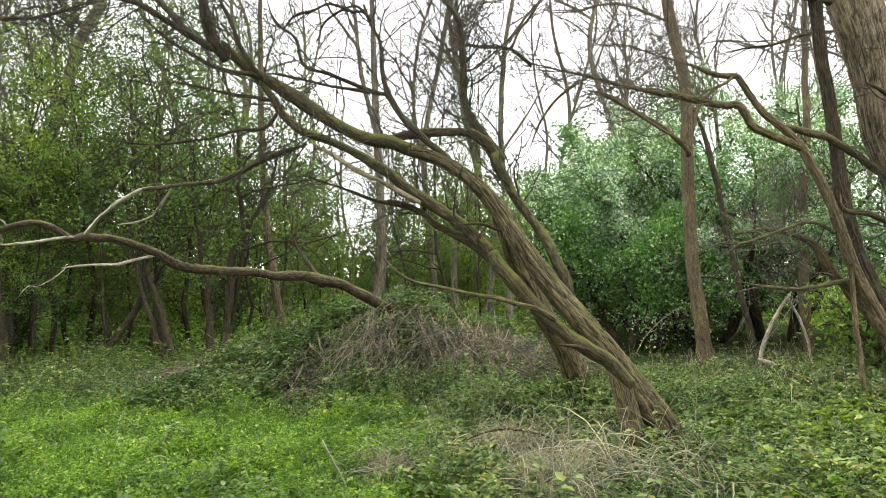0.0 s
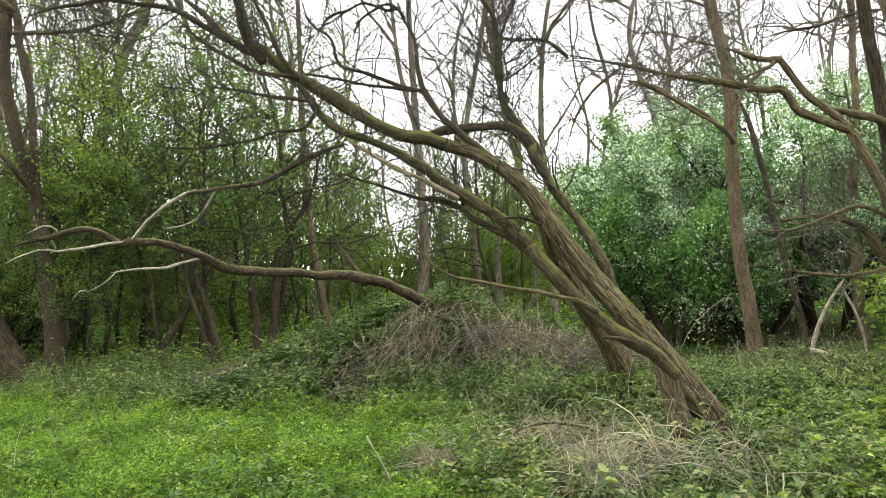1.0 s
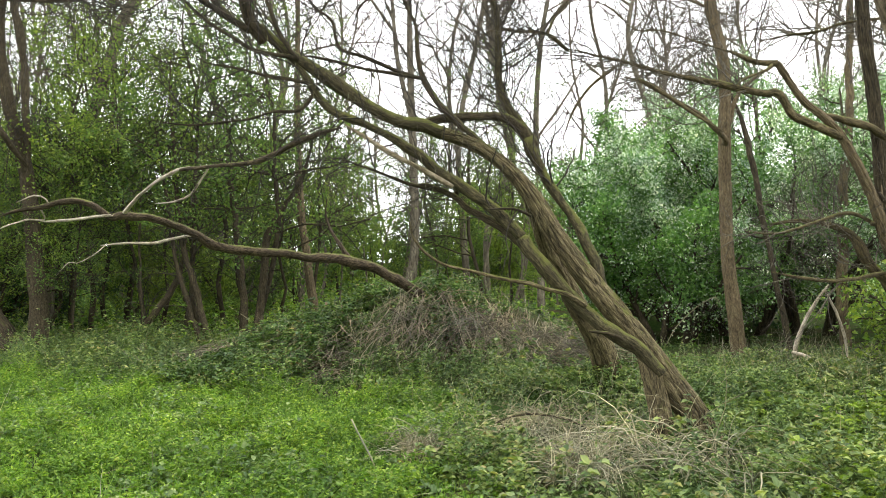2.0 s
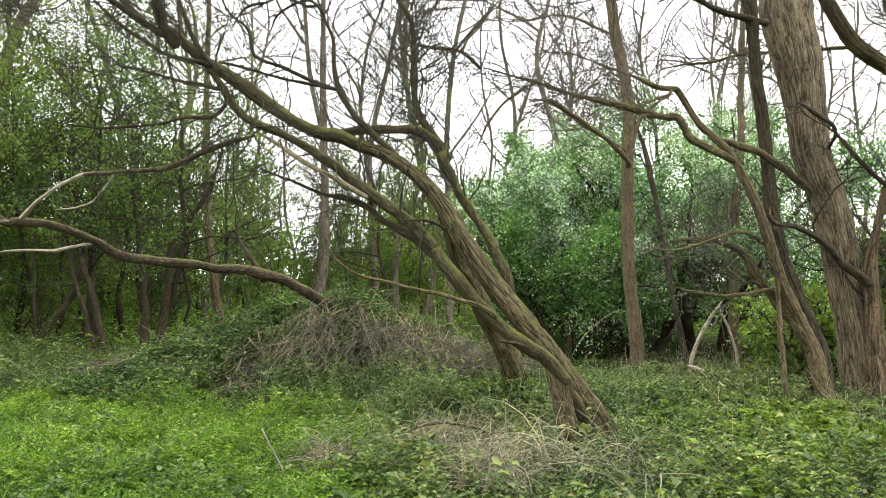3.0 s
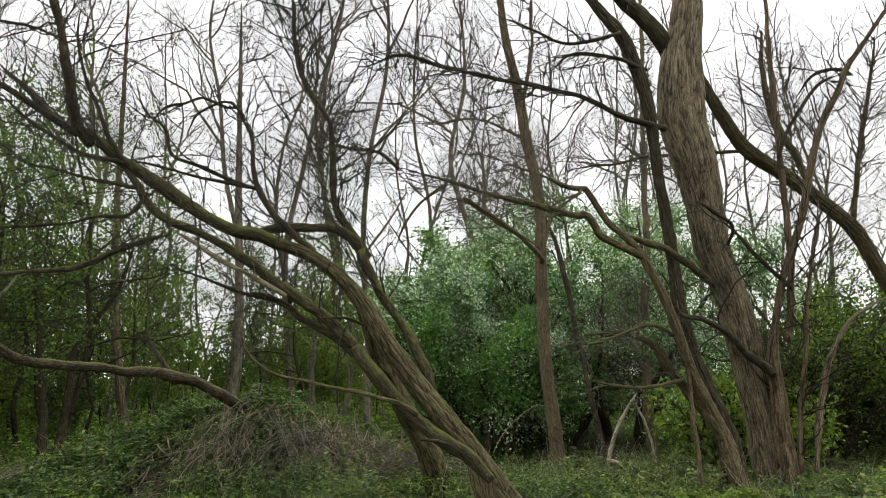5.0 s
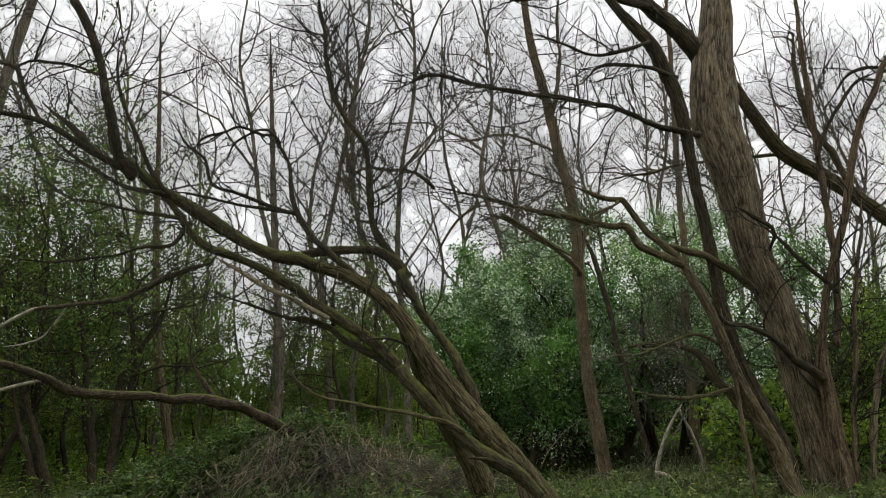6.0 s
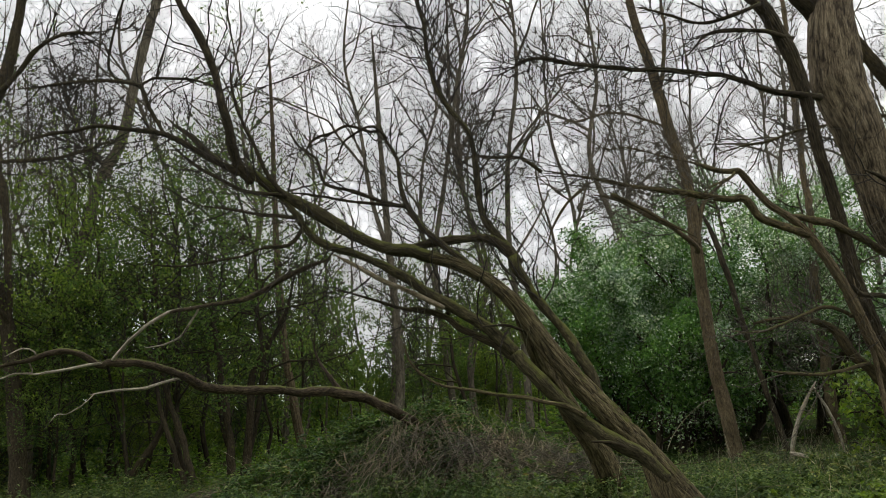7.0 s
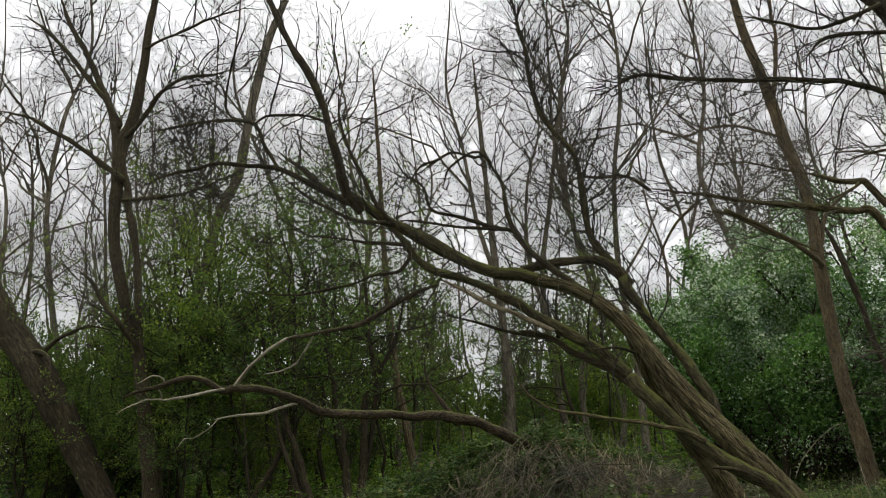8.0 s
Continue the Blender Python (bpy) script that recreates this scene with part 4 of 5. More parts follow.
limb(bent, "trunk", [(4.51, 13.20, -0.16, 0.047), (4.41, 13.26, 0.40, 0.045), (4.33, 13.31, 0.87, 0.042), (4.18, 13.37, 1.74, 0.042), (4.05, 13.43, 2.73, 0.046), (3.94, 13.49, 3.33, 0.050), (3.85, 13.54, 3.80, 0.034), (3.67, 13.60, 4.27, 0.022)])

far_lean = tree("slanting_tree", BARK_OLIVE, 8.0, 10.6, "slanting bare tree leaning across the wood")
limb(far_lean, "trunk", [(9.43, 10.60, -0.45, 0.166), (8.82, 10.53, 0.93, 0.144), (8.18, 10.47, 2.16, 0.122), (7.72, 10.40, 2.86, 0.110), (7.33, 10.33, 3.45, 0.105), (6.80, 10.27, 3.86, 0.098), (6.27, 10.20, 4.19, 0.098), (5.67, 10.13, 4.55, 0.097), (5.30, 10.07, 5.05, 0.081), (4.97, 10.00, 5.63, 0.058)])
limb(far_lean, "side_limb", [(7.33, 10.33, 3.45, 0.054), (7.38, 10.40, 3.46, 0.042), (7.48, 10.40, 4.06, 0.042), (7.64, 10.40, 4.74, 0.039), (7.85, 10.40, 5.53, 0.032), (8.04, 10.40, 6.41, 0.010)])
limb(far_lean, "side_limb", [(6.73, 10.26, 3.90, 0.054), (6.74, 10.30, 3.88, 0.041), (6.53, 10.30, 4.53, 0.048), (6.30, 10.30, 4.86, 0.048), (6.14, 10.30, 5.53, 0.042), (6.16, 10.30, 6.39, 0.014)])
limb(far_lean, "side_limb", [(5.74, 10.14, 4.50, 0.040), (5.79, 10.20, 4.50, 0.030), (5.34, 10.16, 4.50, 0.024), (4.74, 10.12, 4.45, 0.020), (4.23, 10.08, 4.39, 0.020), (3.57, 10.04, 4.24, 0.016), (3.08, 10.00, 4.17, 0.005)])
twigs_for(far_lean, 170, 1.4, 0.011, 4, material=TWIG_PALE)

left_lean = tree("inclined_tree", BARK_FAR, -9.0, 16, "inclined grey-brown tree among leafy saplings")
limb(left_lean, "trunk", [(-9.67, 15.98, -0.25, 0.256), (-9.67, 16.00, 0.15, 0.205), (-9.69, 16.04, 0.68, 0.172), (-9.66, 16.09, 1.51, 0.159), (-9.47, 16.13, 2.47, 0.147), (-9.22, 16.17, 3.43, 0.134), (-8.75, 16.21, 4.62, 0.126), (-8.44, 16.26, 5.58, 0.117), (-8.13, 16.30, 6.67, 0.109), (-7.68, 16.30, 7.41, 0.112), (-7.31, 16.35, 9.03, 0.100), (-6.84, 16.40, 10.68, 0.087), (-6.36, 16.45, 11.80, 0.073), (-6.06, 16.50, 13.27, 0.049)])
limb(left_lean, "side_limb", [(-8.07, 16.30, 6.76, 0.060), (-7.91, 16.30, 6.63, 0.046), (-8.40, 16.20, 7.48, 0.042), (-8.76, 16.10, 8.32, 0.038), (-8.83, 16.00, 9.13, 0.011)])
twigs_for(left_lean, 90, 1.9, 0.016, 4)

twin = tree("forked_tree", BARK_MOSSY, -7.5, 13, "forked bare tree with dark mossy bark")
limb(twin, "trunk", [(-7.90, 13.00, -0.25, 0.197), (-7.93, 13.00, 0.45, 0.157), (-8.01, 13.00, 1.70, 0.132), (-8.16, 13.00, 3.10, 0.114), (-8.46, 13.00, 4.27, 0.102), (-8.66, 13.00, 5.47, 0.104), (-8.59, 13.00, 6.46, 0.113), (-8.51, 13.00, 7.13, 0.121), (-8.25, 13.00, 7.72, 0.103), (-8.03, 13.00, 8.67, 0.084), (-7.88, 13.00, 9.60, 0.070), (-7.70, 13.00, 10.42, 0.055), (-7.50, 13.00, 11.63, 0.036)])
limb(twin, "fork", [(-8.54, 13.00, 6.88, 0.079), (-8.50, 13.05, 6.91, 0.060), (-8.35, 13.01, 5.99, 0.071), (-8.19, 12.98, 5.09, 0.066), (-8.11, 12.94, 4.12, 0.061), (-8.05, 12.90, 2.89, 0.020)])
limb(twin, "fork", [(-8.55, 13.00, 7.13, 0.091), (-8.65, 12.96, 7.76, 0.076), (-8.87, 12.92, 8.42, 0.061), (-9.09, 12.88, 9.04, 0.054), (-9.45, 12.84, 9.68, 0.047), (-9.75, 12.80, 10.58, 0.014)])
limb(twin, "limb", [(-8.58, 13.00, 6.54, 0.077), (-8.48, 12.90, 6.53, 0.060), (-9.02, 12.72, 7.05, 0.049), (-9.50, 12.55, 7.40, 0.041), (-9.97, 12.38, 7.75, 0.034), (-10.57, 12.20, 7.95, 0.010)])
limb(twin, "limb", [(-8.38, 13.00, 7.42, 0.068), (-8.31, 12.90, 7.34, 0.053), (-7.85, 12.78, 7.63, 0.045), (-7.45, 12.65, 7.96, 0.037), (-6.92, 12.53, 8.10, 0.029), (-6.07, 12.40, 8.02, 0.009)])
limb(twin, "limb", [(-8.62, 12.97, 7.60, 0.059), (-8.49, 12.90, 7.66, 0.045), (-9.17, 12.73, 8.75, 0.042), (-9.68, 12.57, 9.47, 0.035), (-10.18, 12.40, 9.96, 0.011)])
limb(twin, "limb", [(-7.96, 13.00, 9.14, 0.040), (-7.85, 12.90, 9.07, 0.031), (-7.04, 12.77, 9.21, 0.026), (-6.27, 12.63, 9.29, 0.022), (-5.64, 12.50, 9.27, 0.007)])
limb(twin, "limb", [(-8.37, 13.02, 6.10, 0.043), (-8.36, 12.90, 6.07, 0.033), (-7.53, 12.77, 5.98, 0.033), (-6.79, 12.63, 5.95, 0.028), (-5.95, 12.50, 6.11, 0.010)])
limb(twin, "dark_limb", [(-8.07, 12.91, 3.20, 0.024), (-8.16, 12.43, 3.66, 0.045), (-8.44, 12.35, 4.08, 0.042), (-8.62, 12.27, 4.44, 0.038), (-8.79, 12.20, 4.65, 0.014)])
twigs_for(twin, 190, 1.9, 0.014, 4, fan=2.8)

near_left = tree("slanting_dark_tree", BARK_DARK, -5.4, 9.2, "dark slanting trunk at the edge of the clearing")
limb(near_left, "trunk", [(-8.39, 13.00, -0.39, 0.259), (-8.39, 13.00, 0.01, 0.259), (-8.57, 12.98, 0.33, 0.232), (-8.91, 12.94, 0.89, 0.222), (-9.82, 12.70, 2.79, 0.276), (-10.49, 12.65, 3.77, 0.260), (-11.08, 12.60, 4.78, 0.244), (-12.19, 12.51, 6.55, 0.209), (-13.54, 12.40, 9.07, 0.152)])
limb(near_left, "side_limb", [(-10.03, 12.70, 3.05, 0.056), (-10.02, 12.60, 3.13, 0.043), (-9.62, 12.53, 3.41, 0.034), (-9.23, 12.45, 3.59, 0.030), (-8.73, 12.38, 3.68, 0.021), (-8.19, 12.30, 3.55, 0.005)])
limb(near_left, "side_limb", [(-10.18, 12.67, 3.27, 0.051), (-10.14, 12.60, 3.28, 0.039), (-9.78, 12.47, 3.36, 0.038), (-9.45, 12.33, 3.16, 0.029), (-9.31, 12.20, 2.87, 0.008)])

multi = tree("many_stemmed_tree", BARK_MOSSY, -4.9, 14.1, "many-stemmed small tree with a mossy slanting stem")
limb(multi, "stem", [(-5.50, 13.98, -0.25, 0.065), (-5.58, 14.00, 0.27, 0.052), (-5.72, 14.04, 0.73, 0.046), (-5.95, 14.08, 1.35, 0.040), (-6.09, 14.12, 1.97, 0.034), (-6.24, 14.16, 3.01, 0.025), (-6.44, 14.20, 4.07, 0.006)])
limb(multi, "stem", [(-5.40, 14.07, -0.25, 0.081), (-5.47, 14.10, 0.32, 0.064), (-5.59, 14.15, 0.83, 0.059), (-5.75, 14.20, 1.34, 0.056), (-5.96, 14.25, 1.87, 0.050), (-6.09, 14.30, 3.02, 0.038), (-6.18, 14.35, 4.29, 0.025), (-6.23, 14.40, 5.37, 0.006)])
limb(multi, "mossy_stem", [(-6.93, 14.16, -0.25, 0.094), (-6.72, 14.20, 0.33, 0.075), (-6.47, 14.25, 0.68, 0.066), (-6.21, 14.30, 1.04, 0.056), (-6.01, 14.35, 1.55, 0.041), (-5.91, 14.40, 2.18, 0.011)])
limb(multi, "stem", [(-6.58, 14.00, -0.25, 0.035), (-6.60, 14.00, 0.44, 0.028), (-6.63, 14.00, 1.16, 0.025), (-6.64, 14.00, 1.98, 0.022), (-6.58, 14.00, 3.11, 0.006)])
twigs_for(multi, 90, 1.0, 0.01)

pair = tree("double_trunked_tree", BARK_MOSSY, -3.8, 15, "double-trunked tree with dark brown bark")
limb(pair, "trunk", [(-5.05, 14.98, -0.25, 0.097), (-5.07, 15.00, 0.27, 0.077), (-5.10, 15.04, 0.99, 0.067), (-5.16, 15.08, 1.64, 0.064), (-5.29, 15.12, 2.63, 0.050), (-5.40, 15.16, 3.74, 0.039), (-5.46, 15.20, 4.86, 0.010)])
limb(pair, "stem", [(-4.89, 15.18, -0.25, 0.120), (-4.85, 15.20, 0.25, 0.096), (-4.80, 15.23, 0.75, 0.078), (-4.74, 15.27, 1.41, 0.072), (-4.68, 15.30, 2.07, 0.065), (-4.40, 15.33, 2.56, 0.047), (-4.00, 15.37, 3.21, 0.032), (-3.76, 15.40, 4.04, 0.009)])
twigs_for(pair, 90, 1.1, 0.011)

red = tree("slender_tree", BARK_TALL, -3.0, 17, "slender straight tree with reddish-brown bark")
limb(red, "trunk", [(-4.13, 16.98, -0.25, 0.123), (-4.19, 17.00, 0.52, 0.098), (-4.27, 17.02, 1.01, 0.088), (-4.36, 17.05, 1.74, 0.083), (-4.47, 17.07, 2.48, 0.078), (-4.54, 17.10, 3.72, 0.073), (-4.56, 17.12, 4.97, 0.063), (-4.55, 17.15, 6.72, 0.047), (-4.54, 17.18, 8.23, 0.037), (-4.54, 17.20, 10.00, 0.009)])
twigs_for(red, 60, 1.3, 0.012)

thin = tree("slender_tree", BARK_FAR, -0.6, 18, "slender pale-barked tree behind the mound")
limb(thin, "trunk", [(-2.34, 17.98, -0.25, 0.143), (-2.25, 18.00, 0.93, 0.115), (-2.13, 18.03, 1.82, 0.096), (-2.13, 18.07, 3.11, 0.090), (-2.19, 18.10, 5.05, 0.077), (-2.21, 18.13, 7.00, 0.058), (-2.22, 18.17, 8.45, 0.045), (-2.23, 18.20, 10.31, 0.010)])
twigs_for(thin, 90, 1.6, 0.014, material=TWIG_PALE)


# ---- the wood behind ----
def bare_tree(name, label, tall_m, girth, limbs, bark, twig_mat, leafy=None, leaf_count=0, leaf_size=0.05, group="", low=0.25, reach=0.3, rise=0.12, forward=0.9):
    """A tree grown from the ground at the origin: trunk, limbs, twigs, and leaves where it has them."""
    ob = thing(name, 0, 0, 0, label, "tree", group)
    tree_bark[ob.name] = bark
    p = [(0, 0, -0.2, girth * 1.3), (0, 0, 0.3, girth)]
    x = y = 0.0
    for a in range(1, 8):
        x += rng.normal(0, 0.018 * tall_m)
        y += rng.normal(0, 0.018 * tall_m)
        p.append((x, y, tall_m * a / 7, girth * (1 - 0.125 * a)))
    path = smooth_path(p, 0.35)
    part("trunk", tube(path, 10, 0.08, 0.004, next(seeds)), bark, ob)
    q = path[np.linspace(0, len(path) - 1, 12).astype(int)]
    one = sprout(q[None, :, :3], q[None, :, 3], limbs, 0.75, tall_m * reach, girth * 0.36, 9, 0.2, (0, 0, rise), low, forward)
    two = sprout(*one, limbs * 8, 0.8, tall_m * reach * 0.55, girth * 0.15, 7, 0.22, (0, 0, rise * 0.6), 0.15)
    three = sprout(*two, limbs * 30, 0.9, tall_m * reach * 0.32, girth * 0.055, 5, 0.25, (0, 0, 0.05), 0.15)
    for a in range(limbs):
        part("limb", stems_mesh([(one[0][a:a + 1], one[1][a:a + 1])], 6), bark, ob)
    part("twig_spray", stems_mesh([two, three]), twig_mat, ob)["kind"] = "stuff"
    if leafy:
        part("foliage", leaves_on([two, three], leaf_count, leaf_size, 0.05, 0.6, share=0.34), leafy, ob)["kind"] = "stuff"
    return ob


places = random.Random(11)


def put(ob, spots):
    """The thing itself at the first place, copies at the rest: x, y, turn in degrees, size."""
    for k, (x, y, turn, size) in enumerate(spots):
        z = float(height(np.array([x]), np.array([y]))[0])
        tx, ty = places.gauss(0, 3), places.gauss(0, 3)
        m = pose(x, y, z, tx, ty, turn) @ Matrix.Diagonal((size, size, size, 1))
        if k == 0:
            first = m
        else:
            c = copy_thing(ob, pose(x, y, z, tx, ty, turn))
            c.scale = (size,) * 3
    ob.matrix_basis = first


def spread_over(n, x0, x1, y0, y1, s0, s1, start=0.0):
    """n places at even steps of the golden ratio over the slopes x / y."""
    out = []
    for k in range(n):
        y = places.uniform(y0, y1)
        x = (x0 + (x1 - x0) * ((start + k * 0.618034) % 1.0)) * y
        out.append((x, y, places.uniform(0, 360), places.uniform(s0, s1)))
    return out


woods = "bare trees of the wood behind"
stand = (spread_over(66, -0.95, 0.95, 23, 37, 0.85, 1.3) + spread_over(36, -0.95, 0.95, 36, 75, 0.9, 1.3, 0.37) + spread_over(14, -1.0, -0.62, 18, 30, 0.8, 1.2)
         + spread_over(22, -0.3, 0.28, 19, 30, 0.35, 0.55, 0.2))
for a in range(6):
    proto = bare_tree("woodland_tree", "bare woodland tree with fine upright branches", 11 + 1.3 * a, 0.06 + 0.01 * a, 18, BARK_FAR, TWIG_PALE, group=woods, reach=0.27, rise=0.06, forward=0.7)
    # The last spot is an unseen tree behind the camera, added to cut skylight.
    put(proto, stand[a::6] + [(places.uniform(-25, 25), places.uniform(-30, -9), 30.0 * a, 1.1)])
under = "leafy young trees of the understorey"
saplings = spread_over(14, -0.6, -0.27, 13.5, 19, 1.05, 1.46) + spread_over(8, -0.8, -0.52, 13, 17, 0.65, 1.0) + spread_over(7, -0.25, 0.1, 19, 28, 0.85, 1.3) + spread_over(8, -0.98, -0.7, 12.5, 16, 0.7, 0.95)
for a in range(4):
    proto = bare_tree("leafy_sapling", "slender young tree in fresh green leaf", 4.5 + 0.45 * a, 0.033 + 0.005 * a, 20, BARK_DARK, TWIG, LEAF_MID if a % 2 else LEAF_LIGHT, 5200, 0.047, under, 0.34, 0.34, 0.02, 0.35)
    put(proto, saplings[a::4])
thicket = (spread_over(30, -0.85, 0.85, 19, 32, 0.6, 1.0) + spread_over(10, -0.2, 0.06, 22, 34, 0.8, 1.3) + spread_over(15, -0.7, -0.2, 22, 34, 1.2, 1.8)
           + spread_over(5, -0.08, 0.24, 30, 40, 0.8, 1.2) + spread_over(32, -0.8, 0.85, 34, 60, 1.2, 2.0))
for a in range(3):
    proto = bare_tree("bush", "low bush in young green leaf", 2.6, 0.03, 12, BARK_DARK, TWIG, LEAF_MID if a == 1 else LEAF_LIGHT, 4500, 0.075, "green bushes in the distance", 0.05, 0.5)
    # The 16 enlarged copies are unseen, added behind the camera to block horizon light.
    put(proto, thicket[a::3]
        + [(places.uniform(-22, 22), places.uniform(-20, -7), 20.0 * k, places.uniform(2.2, 3.4)) for k in range(16)])


# ---- the pale leafy tree ----
def crown_tree(name, label, x, y, w, d, top, mats, counts, sizes, pale_from=0.0, twigs=1500, leaf_from=0.0, hollow=0.0):
    """A dense low-branched tree: several stems, a crown of many clumps, green leaves, and pale young ones with painted
    highlights that thicken with height.
    """
    z = float(height(np.array([x]), np.array([y]))[0])
    ob = thing(name, x, y, z, label, "tree")
    stems = 9
    ang = rng.uniform(0, 2 * math.pi, stems)
    o = np.stack([x + 0.3 * np.cos(ang), y + 0.3 * np.sin(ang), np.full(stems, z - 0.1)], -1)
    dirs = np.stack([np.cos(ang) * 0.45, np.sin(ang) * 0.4, np.full(stems, 1.0)], -1)
    one = strands(o, dirs, rng.uniform(0.75, 1.05, stems) * top, np.full(stems, 0.07), 9, 0.12)
    two = sprout(*one, 90, 1.0, w * 0.75, 0.03, 8, 0.16, (0, 0, 0.03), 0.15)
    three = sprout(*two, twigs, 0.9, w * 0.3, 0.012, 6, 0.2, (0, 0, 0.02), 0.2)
    for nm, (p, r), sides in (("stem", one, 9), ("limb", two, 5)):
        for a in range(len(p)):
            part(nm, stems_mesh([(p[a:a + 1], r[a:a + 1])], sides), BARK_DARK, ob)
    part("twig_spray", stems_mesh([three]), TWIG, ob)["kind"] = "stuff"
    for nm, mat, c, s in zip(("foliage", "pale_foliage"), mats, counts, sizes):
        # Highlight leaves grow denser above pale_from, as light from above would show.
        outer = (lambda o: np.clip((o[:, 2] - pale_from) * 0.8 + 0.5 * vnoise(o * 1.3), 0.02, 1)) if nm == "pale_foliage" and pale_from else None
        if hollow and nm == "foliage":
            outer = lambda o: np.where((o[:, 2] < hollow) & (o[:, 1] < y + 0.6), 0.12, 1.0)
        if leaf_from:
            outer = lambda o: np.clip((o[:, 2] - leaf_from) * 1.2, 0, 1)
        part(nm, leaves_on([three], c, s, 0.09, 0.6, where=outer, share=0.38), mat, ob)["kind"] = "stuff"
    return ob


crown_tree("pale_leaved_tree", "broad tree in pale young leaf with painted highlights over dark shade", 4.5, 16.2, 2.5, 2.3, 4.4, (LEAF_DEEP, LEAF_PALE), (46000, 95000), (0.064, 0.054), 0.7, hollow=1.2)
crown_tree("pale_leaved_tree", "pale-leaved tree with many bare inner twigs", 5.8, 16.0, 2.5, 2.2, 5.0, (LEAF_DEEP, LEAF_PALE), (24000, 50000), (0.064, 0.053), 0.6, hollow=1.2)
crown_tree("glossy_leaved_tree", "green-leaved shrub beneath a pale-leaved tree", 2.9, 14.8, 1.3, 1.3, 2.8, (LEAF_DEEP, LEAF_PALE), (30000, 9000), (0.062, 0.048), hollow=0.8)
# Added shrub: its dark leaves make the shaded hollow under the pale trees.
crown_tree("dark_fill_shrub", "added dark green shrub standing in for shade under pale trees", 3.8, 19.0, 3.2, 1.6, 2.8, (LEAF_DARK, LEAF_DARK), (14000, 6000), (0.1, 0.1), twigs=1200)
crown_tree("elder_bush", "elder bush in fresh green leaf behind a large tree", 7.6, 12.0, 1.9, 1.6, 3.2, (LEAF_LIGHT, LEAF_MID), (12000, 9000), (0.056, 0.05), leaf_from=0.4)
crown_tree("dark_fill_shrub", "dense dark green shrub behind a large furrowed tree", 9.0, 13.6, 2.0, 1.6, 2.7, (LEAF_DARK, LEAF_MID), (22000, 9000), (0.07, 0.06), twigs=900)
crown_tree("elder_bush", "tall elder bush in fresh leaf beside a forked tree", -12.0, 17.4, 2.4, 2.2, 4.2, (LEAF_MID, LEAF_MID), (12000, 10000), (0.09, 0.08), twigs=1200, leaf_from=1.3)
# Another added shrub, dark in place of the wood's low shade.
crown_tree("dark_fill_shrub", "added dark green shrub standing in for shade of the wood", -12.2, 17.6, 2.6, 1.6, 1.9, (LEAF_DARK, LEAF_DARK), (11000, 4000), (0.1, 0.1), twigs=900)
crown_tree("elder_bush", "low elder bush in fresh leaf by a slender dark tree", 5.6, 10.6, 0.8, 0.7, 1.4, (LEAF_LIGHT, LEAF_MID), (4500, 1500), (0.07, 0.06), twigs=500)


# ---- low growth ----
def lawn(x, y):
    """Where the short bright grass grows: the clearing in front of the mound."""
    edge = 9.5 + np.where(x < -2, -0.4 * (x + 2), 0.1 * (x + 2)) + 0.8 * (patches(x, y, 0.6) - 0.5)
    return np.clip((edge - y) * 1.4, 0, 1) * np.clip((-0.4 + 0.75 * np.clip((6.6 - y) / 1.5, 0, 1) - x + 1.2 * (patches(x, y, 0.5, 9) - 0.5)) * 1.4, 0, 1)


def ribbons(o, d, length, width, k=4, wiggle=0.1, pull=(0, 0, -0.1)):
    """Flat bent blades, widest near the foot."""
    p, _ = strands(o, d, length, width, k, wiggle, pull)
    n = len(o)
    s = unit(np.cross(unit(d), rng.normal(0, 1, (n, 3))))
    w = width[:, None] * np.array([0.8, 1.0, 0.7, 0.06] if k == 4 else np.linspace(1, 0.06, k))[None]
    v = np.stack([p - s[:, None] * w[..., None], p + s[:, None] * w[..., None]], 2)
    a = (np.arange(n)[:, None] * k + np.arange(k - 1)[None]) * 2
    q = np.stack([a, a + 1, a + 3, a + 2], -1).reshape(-1, 4)
    return v.reshape(-1, 3), q


def joined(sets):
    vs, fs, base = [], [], 0
    for v, f in sets:
        vs.append(v)
        fs.append(f + base)
        base += len(v)
    return mesh_of("joined", np.vstack(vs), fs)


g = scatter(40000, -8, 0.8, 3.8, 11.8, lambda x, y: lawn(x, y) * (0.35 + 0.65 * patches(x, y, 2.2, 3)))
n = len(g)
blade = ribbons(g, rng.normal(0, 0.45, (n, 3)) * (1, 1, 0) + (0, 0, 1), rng.uniform(0.06, 0.17, n), rng.uniform(0.002, 0.0045, n))
grass = part("grass", joined([blade]), GRASS)
tagged(grass, "short bright green spring grass in the clearing", "grass", kind="stuff")


def open_ground(x, y):
    """Thin under the pale-leaved trees, where little grows."""
    return np.where((x > 0.8) & (x < 7.2) & (y > 12.8) & (y < 19), 0.12, 1.0)


